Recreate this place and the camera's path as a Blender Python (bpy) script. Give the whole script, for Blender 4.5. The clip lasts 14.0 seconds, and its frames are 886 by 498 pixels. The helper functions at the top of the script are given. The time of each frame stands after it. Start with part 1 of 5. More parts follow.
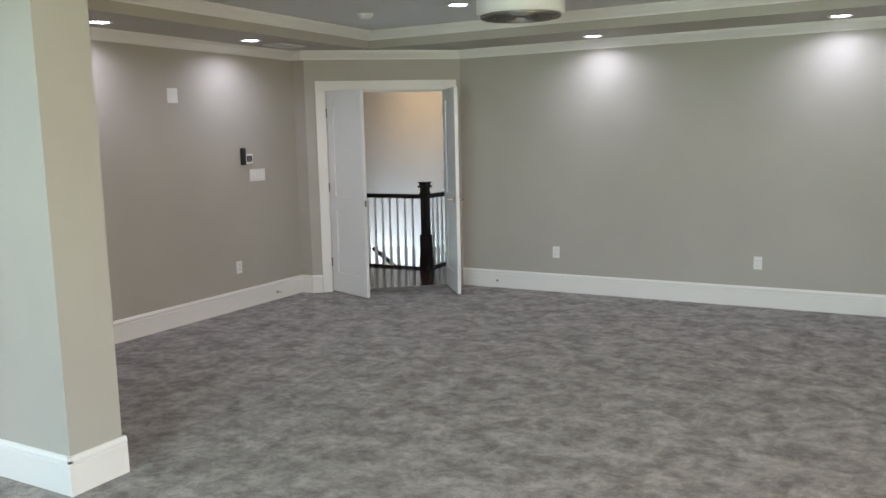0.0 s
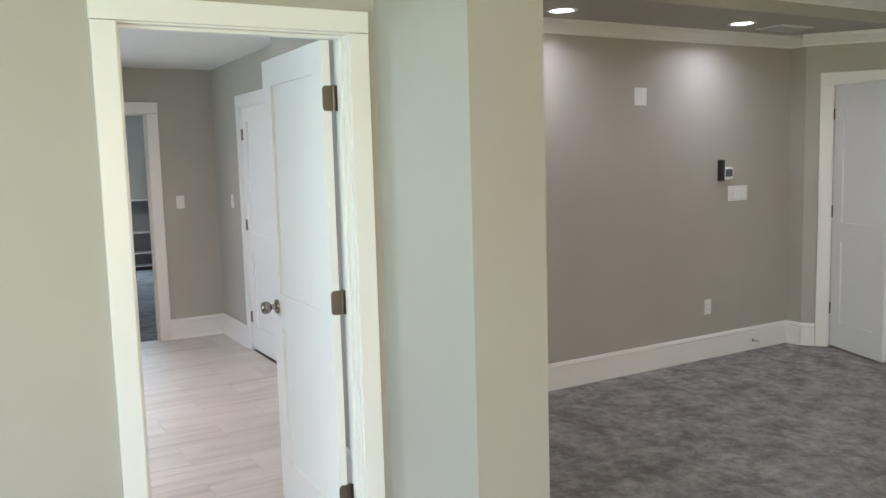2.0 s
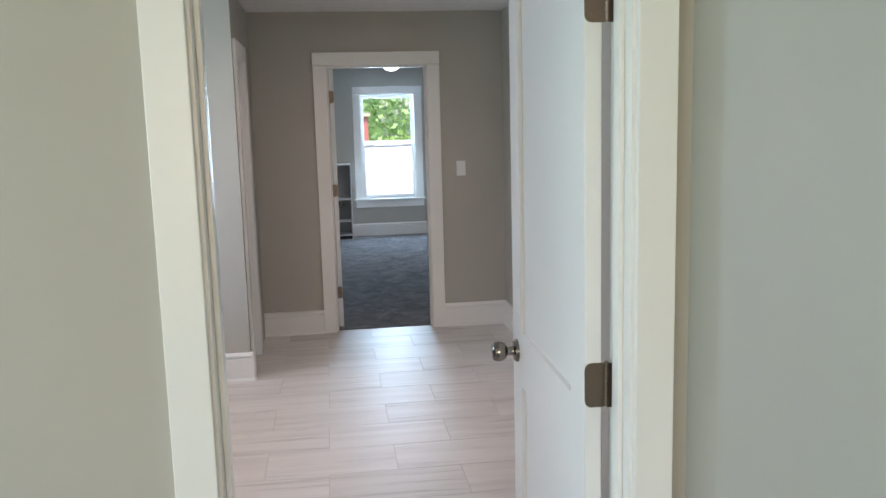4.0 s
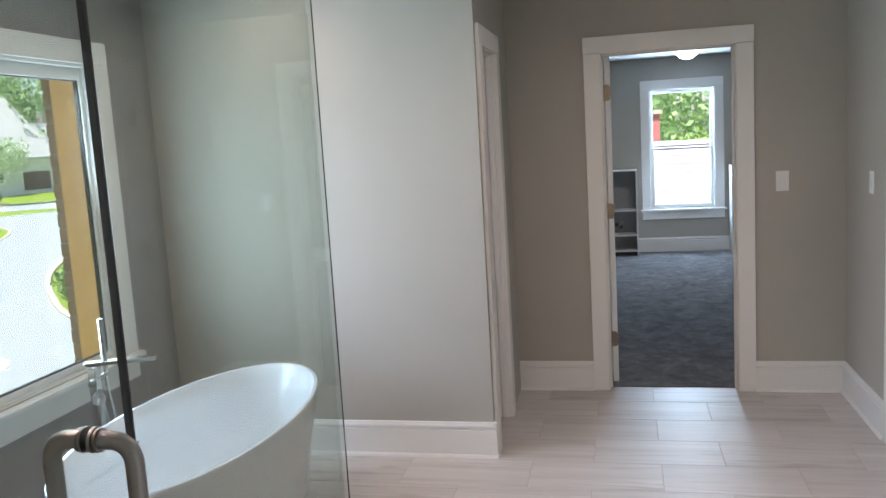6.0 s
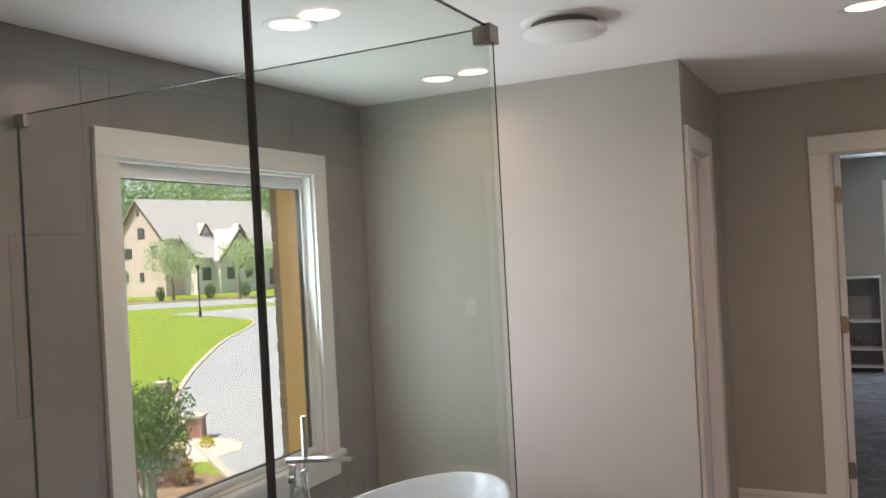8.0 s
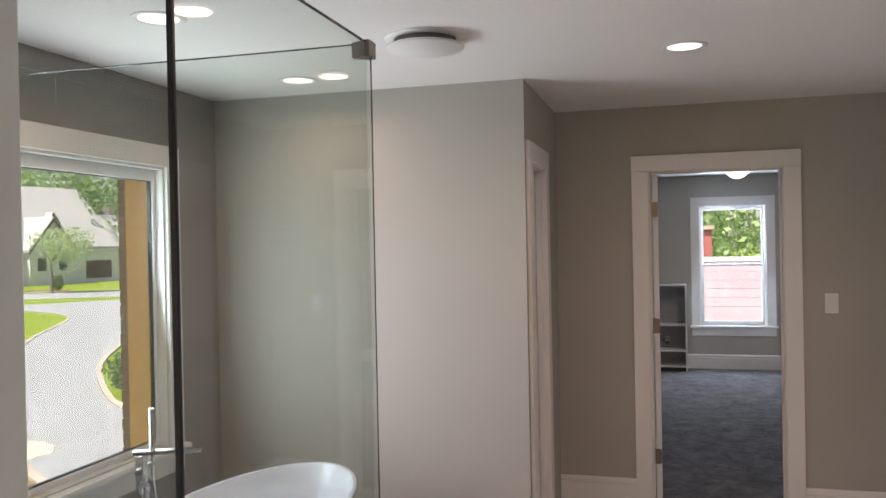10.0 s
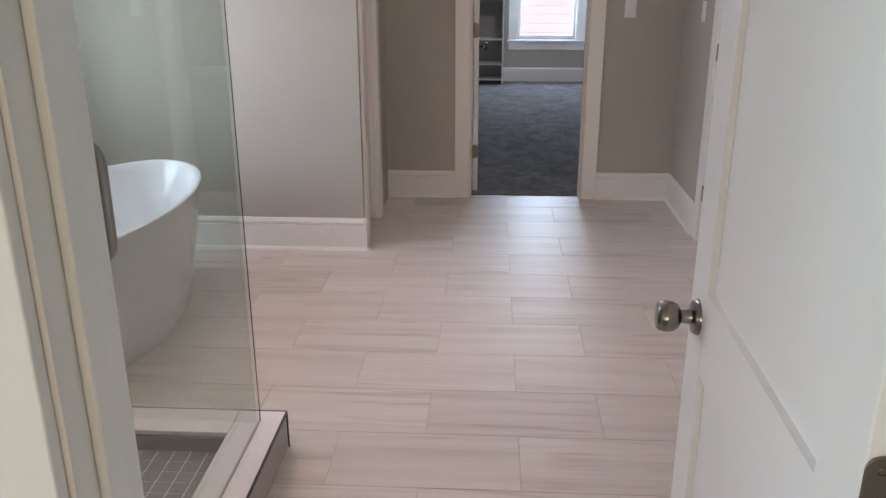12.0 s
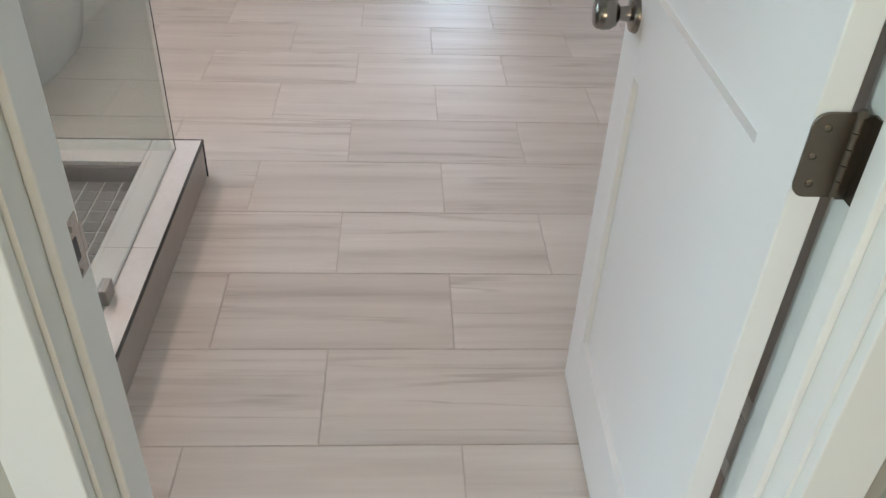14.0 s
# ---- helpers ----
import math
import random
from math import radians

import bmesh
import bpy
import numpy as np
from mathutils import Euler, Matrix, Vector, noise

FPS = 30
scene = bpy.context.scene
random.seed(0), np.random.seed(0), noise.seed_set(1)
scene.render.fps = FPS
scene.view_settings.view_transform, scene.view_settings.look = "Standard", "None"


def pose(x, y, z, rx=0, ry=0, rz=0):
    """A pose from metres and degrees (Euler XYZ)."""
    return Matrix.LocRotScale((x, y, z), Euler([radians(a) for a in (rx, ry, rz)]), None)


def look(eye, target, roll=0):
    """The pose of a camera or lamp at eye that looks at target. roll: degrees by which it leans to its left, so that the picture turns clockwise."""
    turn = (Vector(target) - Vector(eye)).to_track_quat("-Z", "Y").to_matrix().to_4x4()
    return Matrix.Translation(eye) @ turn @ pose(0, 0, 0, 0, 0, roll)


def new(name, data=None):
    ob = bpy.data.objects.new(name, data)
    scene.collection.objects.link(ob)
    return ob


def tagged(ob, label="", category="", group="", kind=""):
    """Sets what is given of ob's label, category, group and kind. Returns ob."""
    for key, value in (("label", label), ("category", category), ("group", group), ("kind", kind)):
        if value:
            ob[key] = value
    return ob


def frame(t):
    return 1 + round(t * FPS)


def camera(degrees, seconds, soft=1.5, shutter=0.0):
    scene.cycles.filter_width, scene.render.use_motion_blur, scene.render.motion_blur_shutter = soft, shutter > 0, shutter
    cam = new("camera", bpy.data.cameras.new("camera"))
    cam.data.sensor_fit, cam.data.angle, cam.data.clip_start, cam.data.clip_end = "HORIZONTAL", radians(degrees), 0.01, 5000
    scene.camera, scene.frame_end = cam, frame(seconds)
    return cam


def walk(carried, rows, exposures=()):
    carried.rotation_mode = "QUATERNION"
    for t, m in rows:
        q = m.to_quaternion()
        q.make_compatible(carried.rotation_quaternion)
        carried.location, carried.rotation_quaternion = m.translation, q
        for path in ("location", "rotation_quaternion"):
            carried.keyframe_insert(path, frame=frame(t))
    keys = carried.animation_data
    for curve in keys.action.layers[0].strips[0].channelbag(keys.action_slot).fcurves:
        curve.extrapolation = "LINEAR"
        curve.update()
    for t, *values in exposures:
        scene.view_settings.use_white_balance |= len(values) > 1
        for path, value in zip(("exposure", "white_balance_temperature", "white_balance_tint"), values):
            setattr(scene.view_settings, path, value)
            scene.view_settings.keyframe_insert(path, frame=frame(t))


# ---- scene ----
cam = camera(56.6, 14.0)
EXPOSURES = [
    (0, 1.84, 6000, 13), (1, 1.78, 6000, 11), (2, 1.74, 6150, 13), (3, 1.34, 6150, 16), (5.5, 1.4, 5950, 15), (6.5, 1.22, 6450, 19), (7, 1.12, 6700, 22),
    (9.5, 1.02, 7050, 27), (11, 1.02, 6700, 26), (12.5, 1.22, 6450, 20), (14, 1.32, 6250, 13),
]
PATH = [
    (0, (0.262, 0.025, 1.586), (-0.707, 1.752, 1.313), -1.3),
    (0.5, (-0.005, 0.167, 1.577), (-1.13, 1.803, 1.335), -1.3),
    (1, (-0.178, 0.47, 1.542), (-1.537, 1.921, 1.324), -1.4),
    (1.5, (-0.453, 0.731, 1.568), (-2.008, 1.969, 1.354), -1.5),
    (2, (-0.815, 0.947, 1.59), (-2.537, 1.94, 1.368), -1.6),
    (2.5, (-1.144, 1.188, 1.595), (-2.99, 1.917, 1.354), -1.9),
    (3, (-1.469, 1.389, 1.584), (-3.377, 1.931, 1.329), -2.0),
    (5.3, (-3.043, 1.723, 1.59), (-5.013, 1.584, 1.27), -2.6),
    (5.5, (-3.18, 1.727, 1.612), (-5.144, 1.508, 1.302), -3.1),
    (6, (-3.445, 1.729, 1.613), (-5.38, 1.299, 1.344), -3.4),
    (6.5, (-3.589, 1.69, 1.622), (-5.471, 1.05, 1.397), -3.2),
    (7, (-3.593, 1.751, 1.628), (-5.396, 0.896, 1.504), -3.0),
    (7.2, (-3.583, 1.778, 1.623), (-5.359, 0.863, 1.541), -2.8),
    (9.3, (-3.464, 1.779, 1.658), (-5.3, 1.003, 1.821), -1.9),
    (9.5, (-3.428, 1.764, 1.648), (-5.295, 1.059, 1.78), -1.8),
    (10, (-3.356, 1.762, 1.632), (-5.282, 1.223, 1.62), -1.1),
    (10.5, (-3.298, 1.783, 1.604), (-5.245, 1.358, 1.427), -0.9),
    (11, (-3.22, 1.82, 1.594), (-5.162, 1.497, 1.24), -0.6),
    (11.5, (-3.124, 1.805, 1.578), (-5.045, 1.587, 1.063), -0.5),
    (12, (-3.027, 1.76, 1.539), (-4.91, 1.65, 0.876), -0.1),
    (12.5, (-2.959, 1.743, 1.514), (-4.787, 1.733, 0.702), 0.4),
    (13, (-2.928, 1.736, 1.487), (-4.684, 1.795, 0.531), 1.1),
    (13.5, (-2.925, 1.725, 1.464), (-4.602, 1.825, 0.379), 1.9),
    (14, (-3.032, 1.727, 1.437), (-4.64, 1.838, 0.252), 2.7),
]
walk(cam, [(t, look(eye, target, roll)) for t, eye, target, roll in PATH], EXPOSURES)

# ---- light ----
SUN_AZ = (0.80, -0.60)          # horizontal direction towards the sun
SUN_EL = math.radians(62)
world = bpy.data.worlds.new("world")
scene.world = world
world.use_nodes = True
wn = world.node_tree
sky = wn.nodes.new("ShaderNodeTexSky")
sky.sky_type = "NISHITA"
sky.sun_disc = False
sky.sun_elevation = SUN_EL
sky.sun_rotation = math.atan2(SUN_AZ[0], SUN_AZ[1])
sky.dust_density = 2.0
wn.nodes["Background"].inputs["Strength"].default_value = 0.15
wn.links.new(sky.outputs[0], wn.nodes["Background"].inputs["Color"])

sun_data = bpy.data.lights.new("sun", "SUN")
sun_data.energy = 5.0
sun_data.angle = math.radians(0.5)
sun_data.color = (1.0, 0.95, 0.86)
sun = new("sun", sun_data)
sun.matrix_world = look((0, 0, 20), (-SUN_AZ[0] * math.cos(SUN_EL), -SUN_AZ[1] * math.cos(SUN_EL), 20 - math.sin(SUN_EL)))


LEVEL = 0.62                    # brightness of all the indoor light against the sun outside


def area_lamp(name, eye, target, sx, sy, watts, colour, spread=180, shape="RECTANGLE"):
    d = bpy.data.lights.new(name, "AREA")
    d.shape, d.size, d.size_y, d.energy, d.color = shape, sx, sy, watts * LEVEL, colour
    d.spread = math.radians(spread)
    ob = new(name, d)
    ob.matrix_world = look(eye, target)
    return ob


SKYBLUE = (0.71, 0.935, 0.95)
area_lamp("window_light_bath", (-6.30, -0.668, 1.33), (-6.30, 1.0, 1.58), 1.06, 1.20, 23, (0.69, 0.87, 1.0))
area_lamp("window_light_far_bedroom", (-14.335, 2.465, 1.35), (-10, 2.47, 1.35), 0.62, 1.3, 42, (0.60, 0.82, 1.0))
area_lamp("window_light_bedroom", (-0.9, -2.05, 1.35), (-0.9, 3.0, 1.2), 2.9, 1.5, 60, SKYBLUE)
area_lamp("window_light_bedroom_east", (2.85, 1.3, 1.35), (-1.0, 1.3, 1.1), 2.2, 1.5, 56, (1.0, 0.78, 0.52))
area_lamp("window_light_stairs", (-7.3, 9.8, -1.1), (-4.5, 11.0, -0.3), 1.2, 1.8, 64, (0.74, 0.86, 1.0))

# no fixture here: a light added for the orange glow on the stairwell wall
area_lamp("added_hall_glow", (-6.3, 9.9, 2.2), (-6.0, 11.0, 1.7), 0.25, 0.25, 5.5, (1.0, 0.66, 0.30))

# ---- materials ----


def material(name):
    m = bpy.data.materials.new(name)
    m.use_nodes = True
    nt = m.node_tree
    return m, nt, nt.nodes["Principled BSDF"]


def coords(nt, scale=(1, 1, 1), kind="Object"):
    tc = nt.nodes.new("ShaderNodeTexCoord")
    mp = nt.nodes.new("ShaderNodeMapping")
    mp.inputs["Scale"].default_value = scale
    nt.links.new(tc.outputs[kind], mp.inputs["Vector"])
    return mp.outputs[0]


def world_coords(nt, scale=(1, 1, 1)):
    g = nt.nodes.new("ShaderNodeNewGeometry")
    mp = nt.nodes.new("ShaderNodeMapping")
    mp.inputs["Scale"].default_value = scale
    nt.links.new(g.outputs["Position"], mp.inputs["Vector"])
    return mp.outputs[0]


def noise_tex(nt, vec, scale, detail=4, rough=0.55):
    n = nt.nodes.new("ShaderNodeTexNoise")
    n.inputs["Scale"].default_value = scale
    n.inputs["Detail"].default_value = detail
    n.inputs["Roughness"].default_value = rough
    nt.links.new(vec, n.inputs["Vector"])
    return n.outputs["Fac"]


def ramp(nt, fac, stops):
    r = nt.nodes.new("ShaderNodeValToRGB")
    el = r.color_ramp.elements
    while len(el) < len(stops):
        el.new(0.5)
    for e, (p, c) in zip(el, stops):
        e.position, e.color = p, (*c, 1)
    nt.links.new(fac, r.inputs[0])
    return r.outputs[0]


def mixc(nt, fac, a, b, mode="MIX"):
    m = nt.nodes.new("ShaderNodeMix")
    m.data_type, m.blend_type = "RGBA", mode
    for sock, v in ((m.inputs[0], fac), (m.inputs[6], a), (m.inputs[7], b)):
        if isinstance(v, (int, float)):
            sock.default_value = v
        elif isinstance(v, tuple):
            sock.default_value = (*v, 1)
        else:
            nt.links.new(v, sock)
    return m.outputs[2]


def bump(nt, bsdf, height, strength, dist):
    b = nt.nodes.new("ShaderNodeBump")
    b.inputs["Strength"].default_value = strength
    b.inputs["Distance"].default_value = dist
    nt.links.new(height, b.inputs["Height"])
    nt.links.new(b.outputs[0], bsdf.inputs["Normal"])


def paint(name, colour, rough=0.6, var=0.04, texture=True):
    m, nt, b = material(name)
    v = world_coords(nt)
    big = noise_tex(nt, v, 1.3, 3)
    c2 = tuple(min(1, c * (1 + var)) for c in colour)
    c1 = tuple(c * (1 - var) for c in colour)
    nt.links.new(ramp(nt, big, [(0.3, c1), (0.7, c2)]), b.inputs["Base Color"])
    b.inputs["Roughness"].default_value = rough
    if texture:
        bump(nt, b, noise_tex(nt, v, 260, 3), 0.10, 0.002)
    return m


def metal(name, colour, rough):
    m, nt, b = material(name)
    b.inputs["Base Color"].default_value = (*colour, 1)
    b.inputs["Metallic"].default_value = 1
    v = coords(nt, (1, 1, 12))
    nt.links.new(ramp(nt, noise_tex(nt, v, 60, 3), [(0.3, (rough * 0.8,) * 3), (0.7, (rough * 1.25,) * 3)]), b.inputs["Roughness"])
    return m


def plain(name, colour, rough=0.5, coat=0.0, var=0.05, scale=30):
    m, nt, b = material(name)
    v = coords(nt)
    n = noise_tex(nt, v, scale, 3)
    nt.links.new(ramp(nt, n, [(0.3, tuple(c * (1 - var) for c in colour)), (0.7, tuple(min(1, c * (1 + var)) for c in colour))]), b.inputs["Base Color"])
    b.inputs["Roughness"].default_value = rough
    b.inputs["Coat Weight"].default_value = coat
    return m


def emitter(name, colour, strength):
    m, nt, b = material(name)
    b.inputs["Base Color"].default_value = (0.8, 0.8, 0.8, 1)
    b.inputs["Emission Color"].default_value = (*colour, 1)
    b.inputs["Emission Strength"].default_value = strength
    return m


def glass_mat(name, tint, rough=0.0):
    """Clear sheet glass: lets light straight through, tinted, with a Fresnel gloss on top."""
    m, nt, b = material(name)
    clear = nt.nodes.new("ShaderNodeBsdfTransparent")
    clear.inputs[0].default_value = (*tint, 1)
    gloss = nt.nodes.new("ShaderNodeBsdfGlossy")
    gloss.inputs["Roughness"].default_value = rough
    lw = nt.nodes.new("ShaderNodeLayerWeight")
    lw.inputs[0].default_value = 0.5
    pw = nt.nodes.new("ShaderNodeMath")
    pw.operation = "POWER"
    pw.inputs[1].default_value = 4.0
    nt.links.new(lw.outputs["Facing"], pw.inputs[0])
    fr = nt.nodes.new("ShaderNodeMath")
    fr.operation = "MULTIPLY_ADD"
    fr.inputs[1].default_value = 0.42
    fr.inputs[2].default_value = 0.038
    nt.links.new(pw.outputs[0], fr.inputs[0])
    mix = nt.nodes.new("ShaderNodeMixShader")
    nt.links.new(fr.outputs[0], mix.inputs[0])
    nt.links.new(clear.outputs[0], mix.inputs[1])
    nt.links.new(gloss.outputs[0], mix.inputs[2])
    nt.links.new(mix.outputs[0], nt.nodes["Material Output"].inputs["Surface"])
    return m


def carpet(name, dark, light):
    m, nt, b = material(name)
    v = world_coords(nt)
    warp = nt.nodes.new("ShaderNodeTexNoise")
    warp.inputs["Scale"].default_value, warp.inputs["Detail"].default_value, warp.inputs["Roughness"].default_value = 4.6, 8, 0.72
    warp.inputs["Distortion"].default_value = 0.3
    nt.links.new(v, warp.inputs["Vector"])
    patch = warp.outputs["Fac"]
    tuft = noise_tex(nt, v, 60, 5, 0.75)
    fibre = noise_tex(nt, v, 330, 2, 0.8)
    base = ramp(nt, patch, [(0.38, dark), (0.50, tuple((a + c) / 2 for a, c in zip(dark, light))), (0.62, light)])
    clump = noise_tex(nt, v, 14, 5, 0.7)
    spot = mixc(nt, 1.0, ramp(nt, tuft, [(0.34, (0.80, 0.80, 0.80)), (0.60, (1.12, 1.12, 1.12))]), ramp(nt, clump, [(0.38, (0.76, 0.75, 0.74)), (0.60, (1.20, 1.20, 1.20))]), "MULTIPLY")
    fib = ramp(nt, fibre, [(0.3, (0.72, 0.72, 0.72)), (0.7, (1.2, 1.2, 1.2))])
    c = mixc(nt, 1.0, mixc(nt, 1.0, base, spot, "MULTIPLY"), fib, "MULTIPLY")
    nt.links.new(c, b.inputs["Base Color"])
    b.inputs["Roughness"].default_value = 0.95
    b.inputs["Specular IOR Level"].default_value = 0.1
    b.inputs["Sheen Weight"].default_value = 0.25
    b.inputs["Sheen Roughness"].default_value = 0.5
    add = nt.nodes.new("ShaderNodeMath")
    add.operation = "MULTIPLY_ADD"
    nt.links.new(tuft, add.inputs[0])
    add.inputs[1].default_value = 1.6
    nt.links.new(fibre, add.inputs[2])
    bump(nt, b, add.outputs[0], 0.75, 0.012)
    return m


def wood_tile(name):
    """Porcelain plank tile, warm grey with streaks along its length (y), a different cut on each tile."""
    m, nt, b = material(name)
    info = nt.nodes.new("ShaderNodeObjectInfo")
    geo = nt.nodes.new("ShaderNodeNewGeometry")
    comb = nt.nodes.new("ShaderNodeCombineXYZ")
    mul = nt.nodes.new("ShaderNodeMath")
    mul.operation = "MULTIPLY"
    mul.inputs[1].default_value = 37.0
    nt.links.new(info.outputs["Random"], mul.inputs[0])
    for k in range(3):
        nt.links.new(mul.outputs[0], comb.inputs[k])
    off = nt.nodes.new("ShaderNodeVectorMath")
    off.operation = "ADD"
    nt.links.new(geo.outputs["Position"], off.inputs[0])
    nt.links.new(comb.outputs[0], off.inputs[1])
    mp = nt.nodes.new("ShaderNodeMapping")
    mp.inputs["Scale"].default_value = (11, 0.55, 1)
    nt.links.new(off.outputs[0], mp.inputs["Vector"])
    n = nt.nodes.new("ShaderNodeTexNoise")
    n.inputs["Scale"].default_value, n.inputs["Detail"].default_value, n.inputs["Roughness"].default_value = 1.0, 7, 0.62
    n.inputs["Distortion"].default_value = 0.25
    nt.links.new(mp.outputs[0], n.inputs["Vector"])
    mp2 = nt.nodes.new("ShaderNodeMapping")
    mp2.inputs["Scale"].default_value = (60, 2.2, 1)
    nt.links.new(off.outputs[0], mp2.inputs["Vector"])
    fine = noise_tex(nt, mp2.outputs[0], 1.0, 4)
    mp3 = nt.nodes.new("ShaderNodeMapping")
    mp3.inputs["Scale"].default_value = (10, 0.42, 1)
    mp3.inputs["Location"].default_value = (3.7, 9.1, 0)
    nt.links.new(off.outputs[0], mp3.inputs["Vector"])
    vein = noise_tex(nt, mp3.outputs[0], 1.0, 5, 0.5)
    knot = noise_tex(nt, off.outputs[0], 2.3, 2)
    base = ramp(nt, n.outputs["Fac"], [(0.28, (0.49, 0.456, 0.425)), (0.43, (0.61, 0.575, 0.54)), (0.58, (0.665, 0.63, 0.595)), (0.74, (0.74, 0.715, 0.685))])
    line = ramp(nt, vein, [(0.478, (1, 1, 1)), (0.497, (0.80, 0.785, 0.77)), (0.503, (0.80, 0.785, 0.77)), (0.522, (1, 1, 1))])
    show = ramp(nt, knot, [(0.44, (0, 0, 0)), (0.60, (1, 1, 1))])
    base = mixc(nt, 1.0, base, mixc(nt, show, (1.0, 1.0, 1.0), line), "MULTIPLY")
    f = ramp(nt, fine, [(0.26, (0.92, 0.917, 0.914)), (0.38, (0.995, 0.995, 0.995)), (0.65, (1.02, 1.02, 1.02))])
    tone = ramp(nt, info.outputs["Random"], [(0.0, (0.94, 0.93, 0.92)), (1.0, (1.05, 1.05, 1.05))])
    nt.links.new(mixc(nt, 1.0, mixc(nt, 1.0, base, f, "MULTIPLY"), tone, "MULTIPLY"), b.inputs["Base Color"])
    b.inputs["Roughness"].default_value = 0.40
    b.inputs["Specular IOR Level"].default_value = 0.45
    bump(nt, b, fine, 0.05, 0.002)
    return m


def stone_tile(name, c1, c2, rough=0.4, scale=3.0):
    m, nt, b = material(name)
    info = nt.nodes.new("ShaderNodeObjectInfo")
    v = world_coords(nt, (1, 1, 2.2))
    n = noise_tex(nt, v, scale, 6, 0.6)
    f = noise_tex(nt, v, scale * 22, 3)
    tone = ramp(nt, info.outputs["Random"], [(0, (0.95, 0.95, 0.95)), (1, (1.05, 1.05, 1.05))])
    c = mixc(nt, 0.25, ramp(nt, n, [(0.3, c1), (0.7, c2)]), ramp(nt, f, [(0.3, c1), (0.7, c2)]))
    nt.links.new(mixc(nt, 1.0, c, tone, "MULTIPLY"), b.inputs["Base Color"])
    b.inputs["Roughness"].default_value = rough
    return m


def dark_wood(name, c1, c2, rough=0.25):
    m, nt, b = material(name)
    v = coords(nt, (30, 2, 30))
    n = noise_tex(nt, v, 1.0, 5)
    nt.links.new(ramp(nt, n, [(0.3, c1), (0.7, c2)]), b.inputs["Base Color"])
    b.inputs["Roughness"].default_value = rough
    b.inputs["Coat Weight"].default_value = 0.3
    return m


WALL = paint("greige_wall_paint", (0.430, 0.409, 0.36), 0.55)
CEIL = paint("white_ceiling_paint", (0.80, 0.79, 0.77), 0.8, 0.02)
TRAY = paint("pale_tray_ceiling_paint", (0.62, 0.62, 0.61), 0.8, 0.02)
TRIM = paint("white_gloss_trim_paint", (0.80, 0.79, 0.76), 0.32, 0.015, False)
DOORW = paint("white_door_paint", (0.80, 0.80, 0.79), 0.35, 0.015, False)
CARPET = carpet("grey_cut_pile_carpet", (0.215, 0.195, 0.180), (0.48, 0.455, 0.435))
# same carpet as the bedroom, the far room's dimmer bluish light put in
CARPET2 = carpet("dimmed_grey_carpet", (0.12, 0.12, 0.13), (0.27, 0.27, 0.285))
PLANK = wood_tile("wood_look_porcelain")
GROUT = plain("pale_grout", (0.70, 0.68, 0.65), 0.9)
FLOORGROUT = plain("warm_grey_grout", (0.54, 0.505, 0.47), 0.9)
GREYTILE = stone_tile("grey_wall_tile", (0.225, 0.210, 0.197), (0.29, 0.272, 0.257), 0.28)
GREYGROUT = plain("grey_grout", (0.29, 0.275, 0.26), 0.9)
CURBTILE = stone_tile("curb_face_tile", (0.36, 0.32, 0.295), (0.46, 0.42, 0.39), 0.4)
PANGROUT = plain("pale_mosaic_grout", (0.60, 0.59, 0.57), 0.9)
MOSAIC = stone_tile("grey_mosaic_tile", (0.15, 0.152, 0.155), (0.21, 0.213, 0.215), 0.45, 9)
MARBLE = stone_tile("white_marble_curb", (0.66, 0.65, 0.64), (0.80, 0.79, 0.78), 0.2, 2.4)
# knob metal with a darker base colour than NICKEL
KNOBM = metal("dark_nickel_knob", (0.26, 0.235, 0.21), 0.2)
NICKEL = metal("brushed_nickel", (0.46, 0.44, 0.41), 0.24)
HINGE = metal("satin_nickel_hinge", (0.18, 0.150, 0.122), 0.36)
PEWTER = metal("dark_brushed_nickel", (0.33, 0.31, 0.29), 0.34)
BLACK = plain("black_edge_strip", (0.008, 0.008, 0.008), 0.3)
BLACKPL = plain("black_plastic", (0.02, 0.02, 0.02), 0.4)
WHITEPL = plain("white_plastic", (0.80, 0.80, 0.78), 0.35, 0, 0.01)
ACRYLIC = plain("white_acrylic", (0.78, 0.81, 0.85), 0.12, 0.6, 0.005)
GLASS = glass_mat("clear_shower_glass", (0.918, 0.943, 0.924))
PANE = glass_mat("window_glass", (0.98, 0.99, 0.985))
VINYL = plain("white_vinyl_frame", (0.76, 0.77, 0.76), 0.35, 0, 0.01)
ESPRESSO = dark_wood("espresso_stained_wood", (0.012, 0.008, 0.007), (0.028, 0.018, 0.015))
HARDWOOD = dark_wood("reddish_hardwood", (0.055, 0.022, 0.013), (0.11, 0.045, 0.026), 0.2)
CANGLOW = emitter("lamp_lens", (1.0, 0.95, 0.95), 4)
CANWARM = emitter("warm_lamp_lens", (1.0, 0.86, 0.76), 1.0)
DOMEGLOW = emitter("dome_glass", (1.0, 0.93, 0.82), 1.6)
SHELFW = plain("white_laminate", (0.74, 0.74, 0.73), 0.4, 0, 0.02)
# the shade inside the bookcases is put into this grey
SHELFD = plain("shaded_shelf_back", (0.34, 0.34, 0.335), 0.6)

# ---- mesh helpers ----


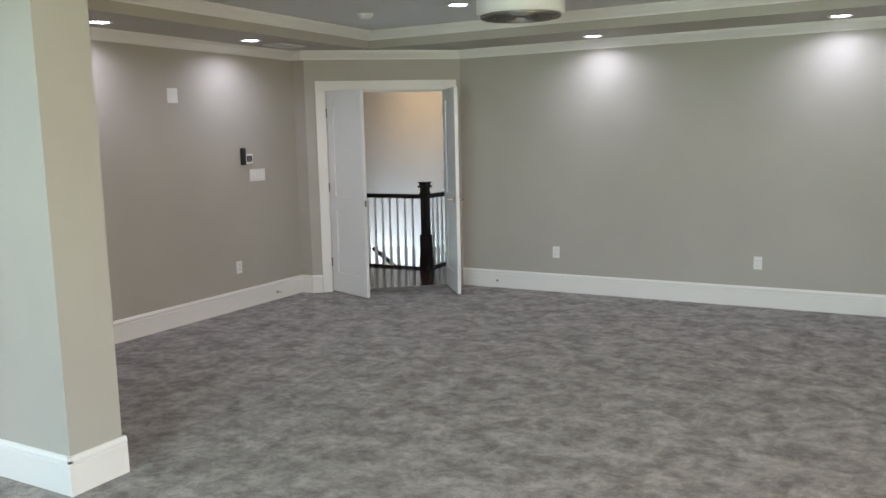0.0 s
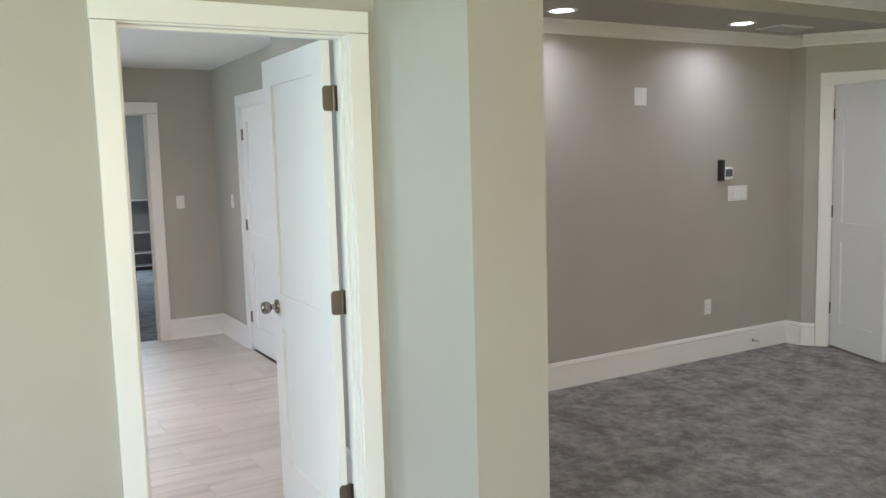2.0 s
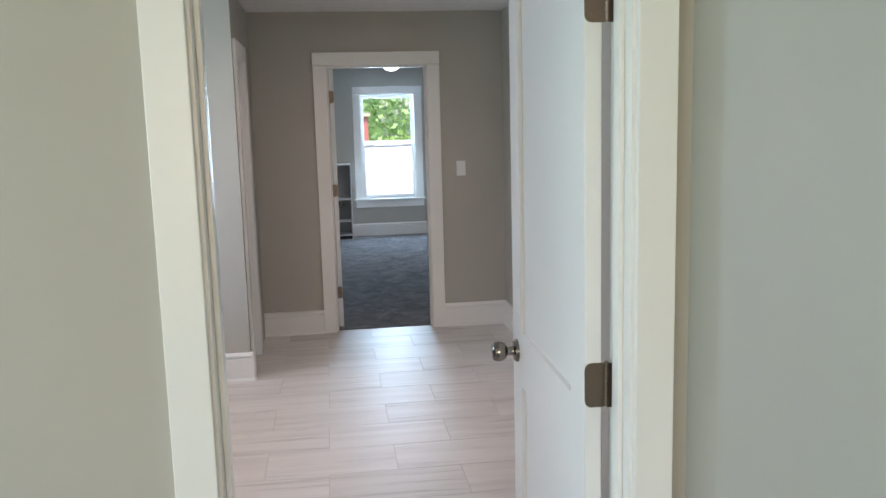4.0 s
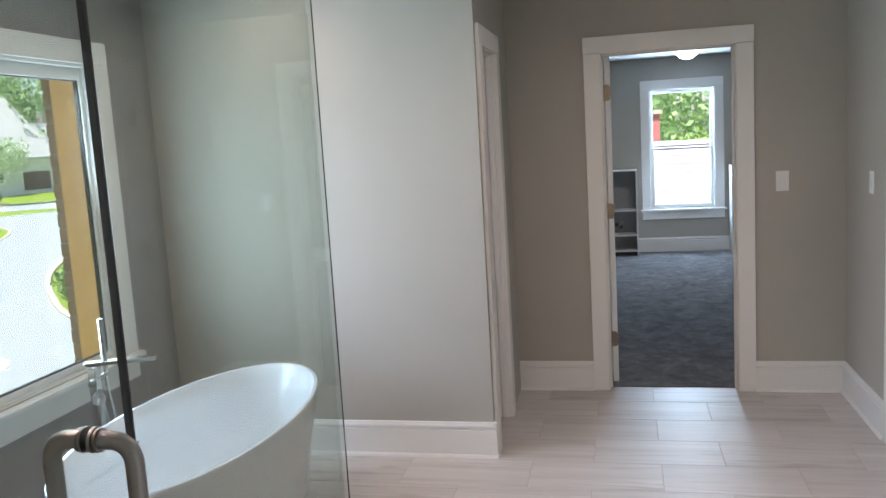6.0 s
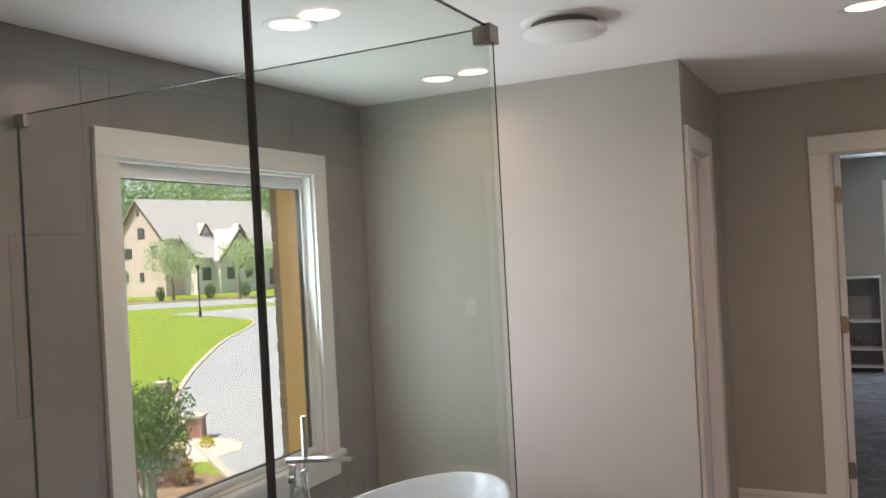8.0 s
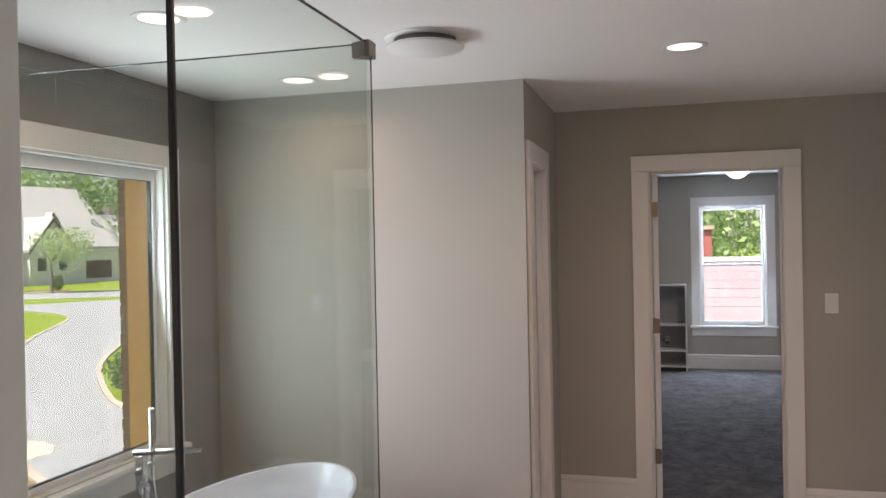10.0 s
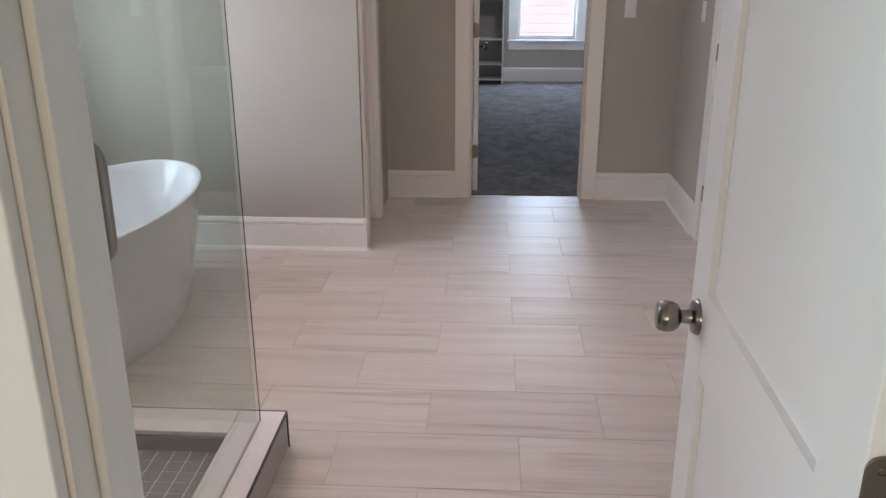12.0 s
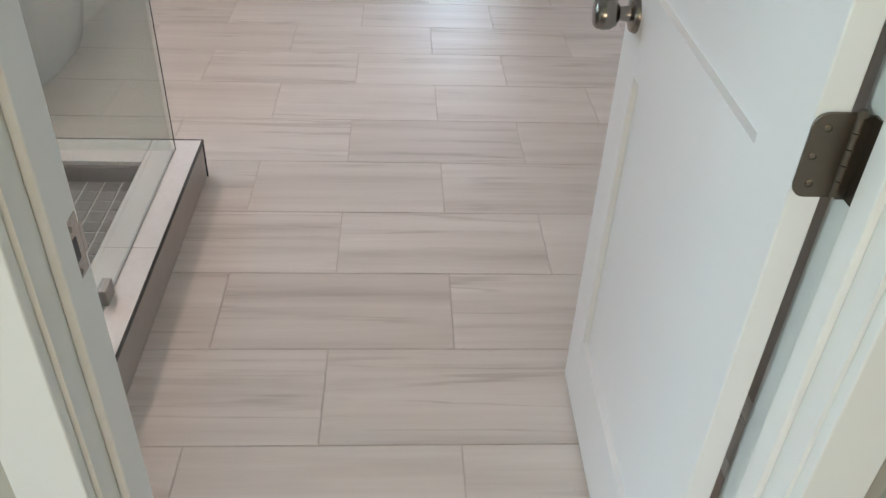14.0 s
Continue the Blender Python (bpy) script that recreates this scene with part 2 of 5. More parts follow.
def box(bm, x0, x1, y0, y1, z0, z1, bevel=0.0):
    m = Matrix.Translation(((x0 + x1) / 2, (y0 + y1) / 2, (z0 + z1) / 2)) @ Matrix.Diagonal((abs(x1 - x0), abs(y1 - y0), abs(z1 - z0), 1))
    if not bevel:
        bmesh.ops.create_cube(bm, size=1, matrix=m)
        return bm
    tmp = bmesh.new()
    bmesh.ops.create_cube(tmp, size=1, matrix=m)
    bmesh.ops.bevel(tmp, geom=list(tmp.edges), offset=bevel, segments=2, affect="EDGES", profile=0.5)
    me = bpy.data.meshes.new("tmp")
    tmp.to_mesh(me)
    tmp.free()
    bm.from_mesh(me)
    bpy.data.meshes.remove(me)
    return bm


def bx(*a):
    return box(bmesh.new(), *a)


def cyl(bm, p0, p1, r0, r1=None, seg=20):
    p0, p1 = Vector(p0), Vector(p1)
    d = p1 - p0
    m = Matrix.Translation((p0 + p1) / 2) @ d.to_track_quat("Z", "Y").to_matrix().to_4x4()
    bmesh.ops.create_cone(bm, cap_ends=True, segments=seg, radius1=r0, radius2=r0 if r1 is None else r1, depth=d.length, matrix=m)
    return bm


def lathe(bm, profile, seg=32, m=Matrix()):
    """Turns a profile of (radius, height) about z."""
    rings = []
    for r, z in profile:
        rings.append([bm.verts.new(m @ Vector((r * math.cos(a * 2 * math.pi / seg), r * math.sin(a * 2 * math.pi / seg), z))) for a in range(seg)])
    for a, b2 in zip(rings, rings[1:]):
        for k in range(seg):
            bm.faces.new((a[k], a[(k + 1) % seg], b2[(k + 1) % seg], b2[k]))
    for ring, flip in ((rings[0], True), (rings[-1], False)):
        bm.faces.new(ring[::-1] if flip else ring)
    return bm


def tube(bm, pts, r, seg=14):
    """A round bar along a line of points."""
    pts = [Vector(p) for p in pts]
    rings = []
    for k, p in enumerate(pts):
        d = (pts[min(k + 1, len(pts) - 1)] - pts[max(k - 1, 0)]).normalized()
        q = d.to_track_quat("Z", "Y")
        rings.append([bm.verts.new(p + q @ Vector((r * math.cos(a * 2 * math.pi / seg), r * math.sin(a * 2 * math.pi / seg), 0))) for a in range(seg)])
    for a, b2 in zip(rings, rings[1:]):
        n = min(range(seg), key=lambda s: (a[0].co - b2[s].co).length)
        for k in range(seg):
            bm.faces.new((a[k], a[(k + 1) % seg], b2[(k + 1 + n) % seg], b2[(k + n) % seg]))
    bm.faces.new(rings[0][::-1])
    bm.faces.new(rings[-1])
    return bm


def obj(name, bm, mat, smooth=False):
    bmesh.ops.recalc_face_normals(bm, faces=list(bm.faces))
    me = bpy.data.meshes.new(name)
    bm.to_mesh(me)
    bm.free()
    me.materials.append(mat)
    if smooth:
        for p in me.polygons:
            p.use_smooth = True
        me.set_sharp_from_angle(angle=math.radians(40))
    return new(name, me)


def part(name, bm, mat, parent, label="", smooth=False):
    ob = obj(name, bm, mat, smooth)
    ob.parent = parent
    if label:
        ob["label"] = label
    return ob


def thing(name, label, category, m=Matrix(), group="", kind=""):
    e = new(name)
    e.empty_display_size = 0.1
    e.matrix_world = m
    return tagged(e, label, category, group, kind)


def structure(name, bm, mat, label="", category=""):
    return tagged(obj(name, bm, mat), label, category, kind="structure")


def sweep(bm, a, b, inward, profile):
    """A moulding from a to b (x, y, z), whose profile of (out, up) stands off the wall along inward."""
    a, b, n = Vector(a), Vector(b), Vector((inward[0], inward[1], 0)).normalized()
    r0 = [bm.verts.new(a + n * o + Vector((0, 0, u))) for o, u in profile]
    r1 = [bm.verts.new(b + n * o + Vector((0, 0, u))) for o, u in profile]
    k = len(profile)
    for i in range(k):
        bm.faces.new((r0[i], r0[(i + 1) % k], r1[(i + 1) % k], r1[i]))
    bm.faces.new(r0[::-1])
    bm.faces.new(r1)
    return bm


BASE = [(0, 0), (0.016, 0), (0.016, 0.142), (0.010, 0.146), (0.010, 0.150), (0.017, 0.154), (0.017, 0.166), (0.012, 0.174), (0.009, 0.182), (0, 0.184)]
BASE_SHOE = [(0, 0), (0.030, 0), (0.029, 0.006), (0.024, 0.014), (0.017, 0.018)] + BASE[2:]
CROWN = [(0, 0), (0.012, 0), (0.012, 0.012), (0.020, 0.018), (0.036, 0.034), (0.060, 0.052), (0.072, 0.060), (0.072, 0.068), (0.084, 0.072), (0.084, 0.085), (0, 0.085)]


def baseboard(a, b, inward, shoe=False):
    structure("baseboard", sweep(bmesh.new(), (*a, 0), (*b, 0), inward, BASE_SHOE if shoe else BASE), TRIM, "white moulded baseboard", "baseboard")


def crown(a, b, z, inward):
    structure("crown_moulding", sweep(bmesh.new(), (*a, z), (*b, z), inward, CROWN), TRIM, "white crown moulding", "trim")


def wall_with_holes(name, axis, at0, at1, lo, hi, z0, z1, holes=(), mat=None, label=""):
    """A wall slab between at0 and at1 on its axis, from lo to hi along the other, with openings (lo, hi, z0, z1) cut through."""
    bm = bmesh.new()
    cuts = sorted({lo, hi, *[h[0] for h in holes], *[h[1] for h in holes]})
    for a, b in zip(cuts, cuts[1:]):
        mid = (a + b) / 2
        spans, z = [], z0
        for h in sorted((h for h in holes if h[0] < mid < h[1]), key=lambda h: h[2]):
            if h[2] > z:
                spans.append((z, h[2]))
            z = h[3]
        if z < z1:
            spans.append((z, z1))
        for s0, s1 in spans:
            if axis == "x":
                box(bm, at0, at1, a, b, s0, s1)
            else:
                box(bm, a, b, at0, at1, s0, s1)
    return structure(name, bm, mat or WALL, label or "greige painted plaster wall", "wall")


# ---- plan ----
X_DOOR, X_DOOR_B = -3.62, -3.735       # wall between bedroom and bathroom
Y_STUB0, Y_STUB1, X_STUB = 2.30, 2.585, -2.975
X_W = -5.17                            # bedroom west wall
Y_N = 7.71                             # bedroom north wall
Y_BATH = 2.47
Z_SOF, Z_TRAY = 2.45, 2.615
Y_WIN = -0.644                         # bathroom window wall
X_BUMP, Y_BUMP = -7.367, 1.065
X_D2, Y_R = -8.485, 2.97
Z_BATH = 2.437
X_FAR = -14.2
X_E, Y_S = 2.8, -2.0

# floors
structure("floor_bedroom", bx(X_DOOR + 0.03, X_E, Y_S, Y_STUB0, -0.12, 0), CARPET, "grey cut-pile carpet with trodden shading", "carpet")
bm = bmesh.new()
J = Vector((-5.03, 6.69))
B = Vector((-3.80, 7.71))
DU = (B - J).normalized()
DN = Vector((DU.y, -DU.x))
DLEN = (B - J).length
vs = [(X_STUB, Y_STUB0), (X_E, Y_STUB0), (X_E, Y_N), (B.x, B.y), tuple(B - DN * 0.06), tuple(J - DN * 0.06), (J.x, J.y), (X_W, J.y), (X_W, Y_STUB1), (X_STUB, Y_STUB1)]
top = [bm.verts.new((x, y, 0)) for x, y in vs]
bot = [bm.verts.new((x, y, -0.12)) for x, y in vs]
bm.faces.new(top)
bm.faces.new(bot[::-1])
for k in range(len(vs)):
    bm.faces.new((top[k], bot[k], bot[(k + 1) % len(vs)], top[(k + 1) % len(vs)]))
structure("floor_bedroom_main", bm, CARPET, "grey cut-pile carpet with trodden shading", "carpet")
structure("floor_far_bedroom", bx(X_FAR, X_D2 - 0.06, -1.2, 5.4, -0.12, 0.004), CARPET2, "grey carpet with dim bluish light put into its colour", "carpet")

# walls of the bedroom
D1 = (1.402, 2.182)
wall_with_holes("wall_bath_door", "x", X_DOOR_B, X_DOOR, Y_S, Y_BATH, -0.1, 2.9, [(D1[0] - 0.018, D1[1] + 0.018, -0.1, 2.058)])
structure("wall_partition", bx(X_W - 0.12, X_DOOR, Y_BATH, Y_STUB1, -0.1, 2.9), WALL, "greige painted plaster wall", "wall")
structure("wall_stub", bx(X_DOOR, X_STUB, Y_STUB0, Y_STUB1, -0.1, 2.9), WALL, "greige painted wall end between rooms", "wall")
structure("wall_west", bx(X_W - 0.12, X_W, Y_STUB1, J.y, -0.1, 2.9), WALL, "greige painted plaster wall", "wall")
structure("wall_jog", bx(X_W - 0.12, J.x, J.y, J.y + 0.12, -0.1, 2.9), WALL, "greige painted plaster wall", "wall")
structure("wall_north", bx(B.x, X_E, Y_N, Y_N + 0.12, -0.1, 2.9), WALL, "greige painted plaster wall", "wall")
wall_with_holes("wall_east", "x", X_E, X_E + 0.15, Y_S - 0.15, Y_N + 0.12, -0.1, 2.9, [(0.1, 2.5, 0.55, 2.1)])
wall_with_holes("wall_south", "y", Y_S - 0.15, Y_S, X_DOOR_B, X_E, -0.1, 2.9, [(-2.4, 1.2, 0.5, 2.15)])

# slanted wall with the double doors
FD0, FD1, FDH = 0.205, 1.445, 2.055


def slant(bm, s0, s1, d0, d1, z0, z1, bevel=0.0):
    """A box along the slanted wall: s along it, d out into the bedroom."""
    tmp = bx(s0, s1, -d1, -d0, z0, z1, bevel)
    m = Matrix.Translation((J.x, J.y, 0)) @ Matrix.Rotation(math.atan2(DU.y, DU.x), 4, "Z")
    bmesh.ops.transform(tmp, matrix=m, verts=list(tmp.verts))
    me = bpy.data.meshes.new("tmp")
    tmp.to_mesh(me)
    tmp.free()
    bm.from_mesh(me)
    bpy.data.meshes.remove(me)
    return bm


bm = bmesh.new()
slant(bm, 0, FD0 - 0.02, -0.12, 0, -0.1, 2.9)
slant(bm, FD1 + 0.02, DLEN, -0.12, 0, -0.1, 2.9)
slant(bm, FD0 - 0.02, FD1 + 0.02, -0.12, 0, FDH + 0.02, 2.9)
structure("wall_slanted", bm, WALL, "greige painted slanted corner wall", "wall")

# soffit ring and tray
TX, TY = -4.42, 6.96
TX1, TY0 = 2.05, 3.3
bm = bmesh.new()
box(bm, X_W, TX, Y_STUB1, Y_N, Z_SOF, 2.9)
box(bm, TX, X_E, TY, Y_N, Z_SOF, 2.9)
box(bm, TX1, X_E, TY0, TY, Z_SOF, 2.9)
box(bm, TX, TX1, Y_STUB1, TY0, Z_SOF, 2.9)
box(bm, TX1, X_E, Y_STUB1, TY0, Z_SOF, 2.9)
structure("ceiling_soffit", bm, WALL, "greige painted lowered ceiling border", "ceiling")
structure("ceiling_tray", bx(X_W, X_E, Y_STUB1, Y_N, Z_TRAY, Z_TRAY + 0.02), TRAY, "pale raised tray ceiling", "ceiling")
structure("ceiling_entry", bx(X_DOOR, X_E, Y_S, Y_STUB1, 2.452, 2.6), CEIL, "white painted ceiling", "ceiling")
structure("ceiling_soffit_face", bx(X_STUB + 0.0, X_E, Y_STUB0 + 0.005, Y_STUB1, 2.40, 2.451), WALL, "greige painted beam", "ceiling")
crown((X_W, Y_STUB1), (X_W, J.y), 2.365, (1, 0))
crown((X_W, J.y), (J.x, J.y), 2.365, (0, -1))
crown(tuple(J - DU * 0.03), tuple(B), 2.365, tuple(DN))
crown((B.x, Y_N), (X_E, Y_N), 2.365, (0, -1))
crown((TX, TY0), (TX, TY), 2.53, (1, 0))
crown((TX, TY), (TX1, TY), 2.53, (0, -1))

# bedroom baseboards
baseboard((X_W, Y_STUB1), (X_W, J.y), (1, 0))
baseboard((X_W, J.y), (J.x, J.y), (0, -1))
baseboard(tuple(J), tuple(J + DU * (FD0 - 0.105)), tuple(DN))
baseboard((B.x, Y_N), (X_E, Y_N), (0, -1))
baseboard((X_DOOR, Y_STUB0), (X_STUB + 0.017, Y_STUB0), (0, -1))
baseboard((X_STUB, Y_STUB0 - 0.017), (X_STUB, Y_STUB1 + 0.017), (1, 0))
baseboard((X_STUB, Y_STUB1), (X_W, Y_STUB1), (0, 1))
baseboard((X_DOOR, Y_S), (X_DOOR, D1[0] - 0.094), (1, 0))

# walls of the bathroom
W1 = (-6.885, -5.68, 0.66, 2.035)
wall_with_holes("wall_window", "y", Y_WIN - 0.16, Y_WIN - 0.012, X_D2, X_DOOR_B, -3.3, 2.9, [(-6.962, -5.60, 0.60, 2.10)])
wall_with_holes("wall_alcove", "x", X_BUMP - 0.12, X_BUMP, Y_WIN - 0.012, Y_BUMP, -0.1, 2.9)
D3 = (-7.98, -7.485)
wall_with_holes("wall_closet", "y", Y_BUMP - 0.12, Y_BUMP, X_D2, X_BUMP - 0.12, -0.1, 2.9, [(D3[0], D3[1], -0.1, 2.055)])
D2 = (1.625, 2.375)
wall_with_holes("wall_far", "x", X_D2 - 0.12, X_D2, -1.2, 5.4, -0.1, 2.9, [(D2[0] - 0.018, D2[1] + 0.018, -0.1, 2.058)])
D4 = (-7.60, -6.84)
structure("floor_linen", bx(D4[0] - 0.1, D4[1] + 0.1, 2.97, 3.55, -0.12, -0.004), HARDWOOD, "dark floor strip behind the linen door", "floor")
structure("wall_linen_back", bx(D4[0] - 0.1, D4[1] + 0.1, 3.55, 3.65, -0.12, 2.4), WALL, "greige painted closet back wall", "wall")
structure("floor_closet", bx(-8.10, -7.37, 0.40, 0.945, -0.12, -0.004), HARDWOOD, "dark floor strip behind the closet door", "floor")
wall_with_holes("wall_linen", "y", Y_R, Y_R + 0.12, X_D2, X_W - 0.12, -0.1, 2.9, [(D4[0] - 0.018, D4[1] + 0.018, -0.1, 2.058)])
structure("ceiling_bath", bx(X_D2, X_DOOR_B, Y_WIN, Y_R, Z_BATH, 2.6), CEIL, "white painted bathroom ceiling", "ceiling")
baseboard((X_BUMP, Y_WIN), (X_BUMP, Y_BUMP + 0.016), (1, 0), True)
baseboard((X_BUMP + 0.016, Y_BUMP), (D3[1] + 0.10, Y_BUMP), (0, 1), True)
baseboard((X_D2, Y_BUMP), (X_D2, D2[0] - 0.10), (1, 0), True)
baseboard((X_D2, D2[1] + 0.10), (X_D2, Y_R), (1, 0), True)
baseboard((X_D2, Y_R), (D4[0] - 0.10, Y_R), (0, -1), True)
baseboard((D4[1] + 0.10, Y_R), (X_W - 0.12, Y_R), (0, -1), True)
baseboard((X_W - 0.12, Y_BATH), (X_DOOR_B, Y_BATH), (0, -1), True)

# walls of the far bedroom
W2 = (2.08, 2.865, 0.545, 2.05)
wall_with_holes("wall_far_window", "x", X_FAR - 0.16, X_FAR, -1.2, 5.4, -3.3, 2.9, [W2])
structure("wall_far_south", bx(X_FAR, X_D2 - 0.12, -1.32, -1.2, -0.1, 2.9), WALL, "greige painted plaster wall", "wall")
structure("wall_far_north", bx(X_FAR, X_D2 - 0.12, 5.4, 5.52, -0.1, 2.9), WALL, "greige painted plaster wall", "wall")
structure("ceiling_far_bedroom", bx(X_FAR, X_D2 - 0.12, -1.2, 5.4, 2.43, 2.6), CEIL, "white painted ceiling", "ceiling")
baseboard((X_FAR, -1.2), (X_FAR, 5.4), (1, 0))

# hall and stairwell beyond the double doors
Y_VOID, X_VOID = 8.52, -4.70
bm = bmesh.new()
hv = [tuple(J - DN * 0.06), tuple(B - DN * 0.06), (-2.4, 7.83), (-2.4, 11.0), (X_VOID, 11.0), (X_VOID, Y_VOID), (-7.4, Y_VOID), (-7.4, 6.81), (J.x - 0.14, 6.81)]
top = [bm.verts.new((x, y, -0.004)) for x, y in hv]
bot = [bm.verts.new((x, y, -0.25)) for x, y in hv]
bm.faces.new(top)
bm.faces.new(bot[::-1])
for k in range(len(hv)):
    bm.faces.new((top[k], bot[k], bot[(k + 1) % len(hv)], top[(k + 1) % len(hv)]))
structure("floor_hall", bm, HARDWOOD, "glossy reddish hardwood floor", "floor")
structure("wall_stairwell", bx(-7.4, -2.4, 11.0, 11.12, -3.0, 3.2), WALL, "greige painted stairwell wall", "wall")
structure("wall_hall_east", bx(-2.4, -2.28, 7.83, 11.0, -3.0, 3.2), WALL, "greige painted hall wall", "wall")
wall_with_holes("wall_hall_west", "x", -7.52, -7.4, 6.69, 11.12, -3.0, 3.2, [(9.0, 10.6, -2.2, -0.2)])
structure("floor_stairwell", bx(-7.4, -2.4, 6.8, 11.0, -3.1, -3.0), HARDWOOD, "hardwood floor below the stairs", "floor")
structure("ceiling_hall", bx(-7.4, -2.4, 6.7, 11.0, 3.1, 3.2), CEIL, "white painted ceiling", "ceiling")
structure("wall_hall_south", bx(-7.4, X_W - 0.12, 6.69, 6.81, -0.25, 3.2), WALL, "greige painted hall wall", "wall")

# ---- doors ----
HANDLE_Z = 0.935


def moved(bm, m):
    bmesh.ops.transform(bm, matrix=m, verts=list(bm.verts))
    return bm


def leaf_mesh(w, h, t=0.035):
    """A two-panel slab: stiles and rails with square-edged panels set back on both faces."""
    bm = bmesh.new()
    s, rails = 0.108, [(0, 0.20), (0.83, 0.985), (h - 0.115, h)]
    box(bm, 0, s, 0, t, 0, h, 0.002)
    box(bm, w - s, w, 0, t, 0, h, 0.002)
    for z0, z1 in rails:
        box(bm, s - 0.001, w - s + 0.001, 0.0004, t - 0.0004, z0, z1)
    for (a, z0), (z1, c) in zip(rails, rails[1:]):
        box(bm, s - 0.002, w - s + 0.002, 0.0125, t - 0.0125, z0 - 0.002, z1 + 0.002)
    return bm


def hinge_plate(x1, z):
    """A plate from the pin out to x1 with rounded outer corners and three screws."""
    h2, r = 0.047, 0.015
    pts = [(0.004, -h2)] + [(x1 - r + r * math.sin(a * math.pi / 10), -h2 + r - r * math.cos(a * math.pi / 10)) for a in range(6)]
    pts += [(x, -zz) for x, zz in pts[::-1]]
    p = bmesh.new()
    lo = [p.verts.new((x, -0.0015, z + zz)) for x, zz in pts]
    up = [p.verts.new((x, 0.0015, z + zz)) for x, zz in pts]
    p.faces.new(lo)
    p.faces.new(up[::-1])
    for k in range(len(pts)):
        p.faces.new((lo[k], up[k], up[(k + 1) % len(pts)], lo[(k + 1) % len(pts)]))
    for dz, dx in ((-0.031, x1 - 0.016), (0, x1 - 0.010), (0.031, x1 - 0.016)):
        lathe(p, [(0.0045, 0.0), (0.0045, 0.0022), (0.0034, 0.0026), (0.0030, 0.0010), (0.0001, 0.0010)], 12, Matrix.Translation((dx, 0, z + dz)) @ Matrix.Rotation(math.radians(-90), 4, "X"))
    return p


def hinge_parts(parent, m, z, gap=0.0):
    """A butt hinge with two plates at right angles, its pin at the origin of m, gap metres off the jamb."""
    bm = bmesh.new()
    for p in (hinge_plate(0.046, z), moved(hinge_plate(0.040, z), pose(-gap, 0, 0, 0, 0, 90))):
        me = bpy.data.meshes.new("tmp")
        p.to_mesh(me)
        p.free()
        bm.from_mesh(me)
        bpy.data.meshes.remove(me)
    if gap:
        box(bm, -gap, 0.0, 0.003, 0.006, z - 0.047, z + 0.047)
    for k in range(5):
        cyl(bm, (0, 0, z - 0.045 + k * 0.018 + 0.0006), (0, 0, z - 0.045 + (k + 1) * 0.018 - 0.0006), 0.0062, seg=14)
    cyl(bm, (0, 0, z + 0.045), (0, 0, z + 0.050), 0.0072, 0.004, seg=14)
    part("hinge", moved(bm, m), HINGE, parent, "satin nickel butt hinge", True)


def knob_parts(parent, m, x, z, t=0.035):
    for side, y in ((-1, 0.0), (1, t)):
        r = Matrix.Translation((x, y, z)) @ Matrix.Rotation(math.radians(90 * (1 if side < 0 else -1)), 4, "X")
        bm = lathe(bmesh.new(), [(0.001, 0), (0.033, 0), (0.033, 0.004), (0.029, 0.010), (0.014, 0.013), (0.012, 0.026), (0.013, 0.031), (0.022, 0.036), (0.0275, 0.046), (0.0285, 0.058), (0.026, 0.069), (0.022, 0.073), (0.001, 0.075)], 36, m @ r)
        part("knob", bm, KNOBM, parent, "round brushed nickel door knob", True)


def frame_parts(d, w, h, t, sides=(1, 1), c=0.095):
    """Jambs, stops and flat casings round an opening: x from 0 to w, the wall from y 0 back to -t."""
    j = 0.018
    part("jamb", bx(-j, 0, -t - 0.001, 0.001, 0, h), TRIM, d)
    part("jamb", bx(w, w + j, -t - 0.001, 0.001, 0, h), TRIM, d)
    part("jamb", bx(-j, w + j, -t - 0.001, 0.001, h, h + j), TRIM, d)
    for on, y0, y1 in ((sides[0], 0.001, 0.019), (sides[1], -t - 0.019, -t - 0.001)):
        if not on:
            continue
        a, b = min(y0, y1), max(y0, y1)
        part("casing", bx(-c - 0.006, -0.006, a, b, 0, h + 0.004, 0.002), TRIM, d)
        part("casing", bx(w + 0.006, w + c + 0.006, a, b, 0, h + 0.004, 0.002), TRIM, d)
        part("casing", bx(-c - 0.008, w + c + 0.008, a, b, h + 0.006, h + 0.006 + c, 0.002), TRIM, d)


def stops(d, w, h, y0, y1):
    part("stop", bx(0, 0.011, y0, y1, 0, h - 0.011, 0.002), TRIM, d)
    part("stop", bx(w - 0.011, w, y0, y1, 0, h - 0.011, 0.002), TRIM, d)
    part("stop", bx(0, w, y0, y1, h - 0.011, h, 0.002), TRIM, d)


DOOR_H = 2.04

# bathroom door, open into the bathroom
T1 = X_DOOR - X_DOOR_B
d = thing("door_1", "white two-panel door standing open in its white casing", "door", pose(X_DOOR, D1[1], 0, 0, 0, -90), kind="structure")
frame_parts(d, D1[1] - D1[0], DOOR_H, T1, c=0.076)
stops(d, D1[1] - D1[0], DOOR_H, -0.072, -0.036)
L = pose(0.022, -T1 + 0.010, 0.012, 0, 0, -91)
leaf = part("leaf", moved(leaf_mesh(0.735, 2.022), L), DOORW, d, "white two-panel door leaf")
knob_parts(leaf, L, 0.675, HANDLE_Z - 0.012)
for z in (0.27, 1.045, 1.82):
    hinge_parts(leaf, pose(0.012, -T1 + 0.0125, 0), z, 0.0105)
W_1 = D1[1] - D1[0]
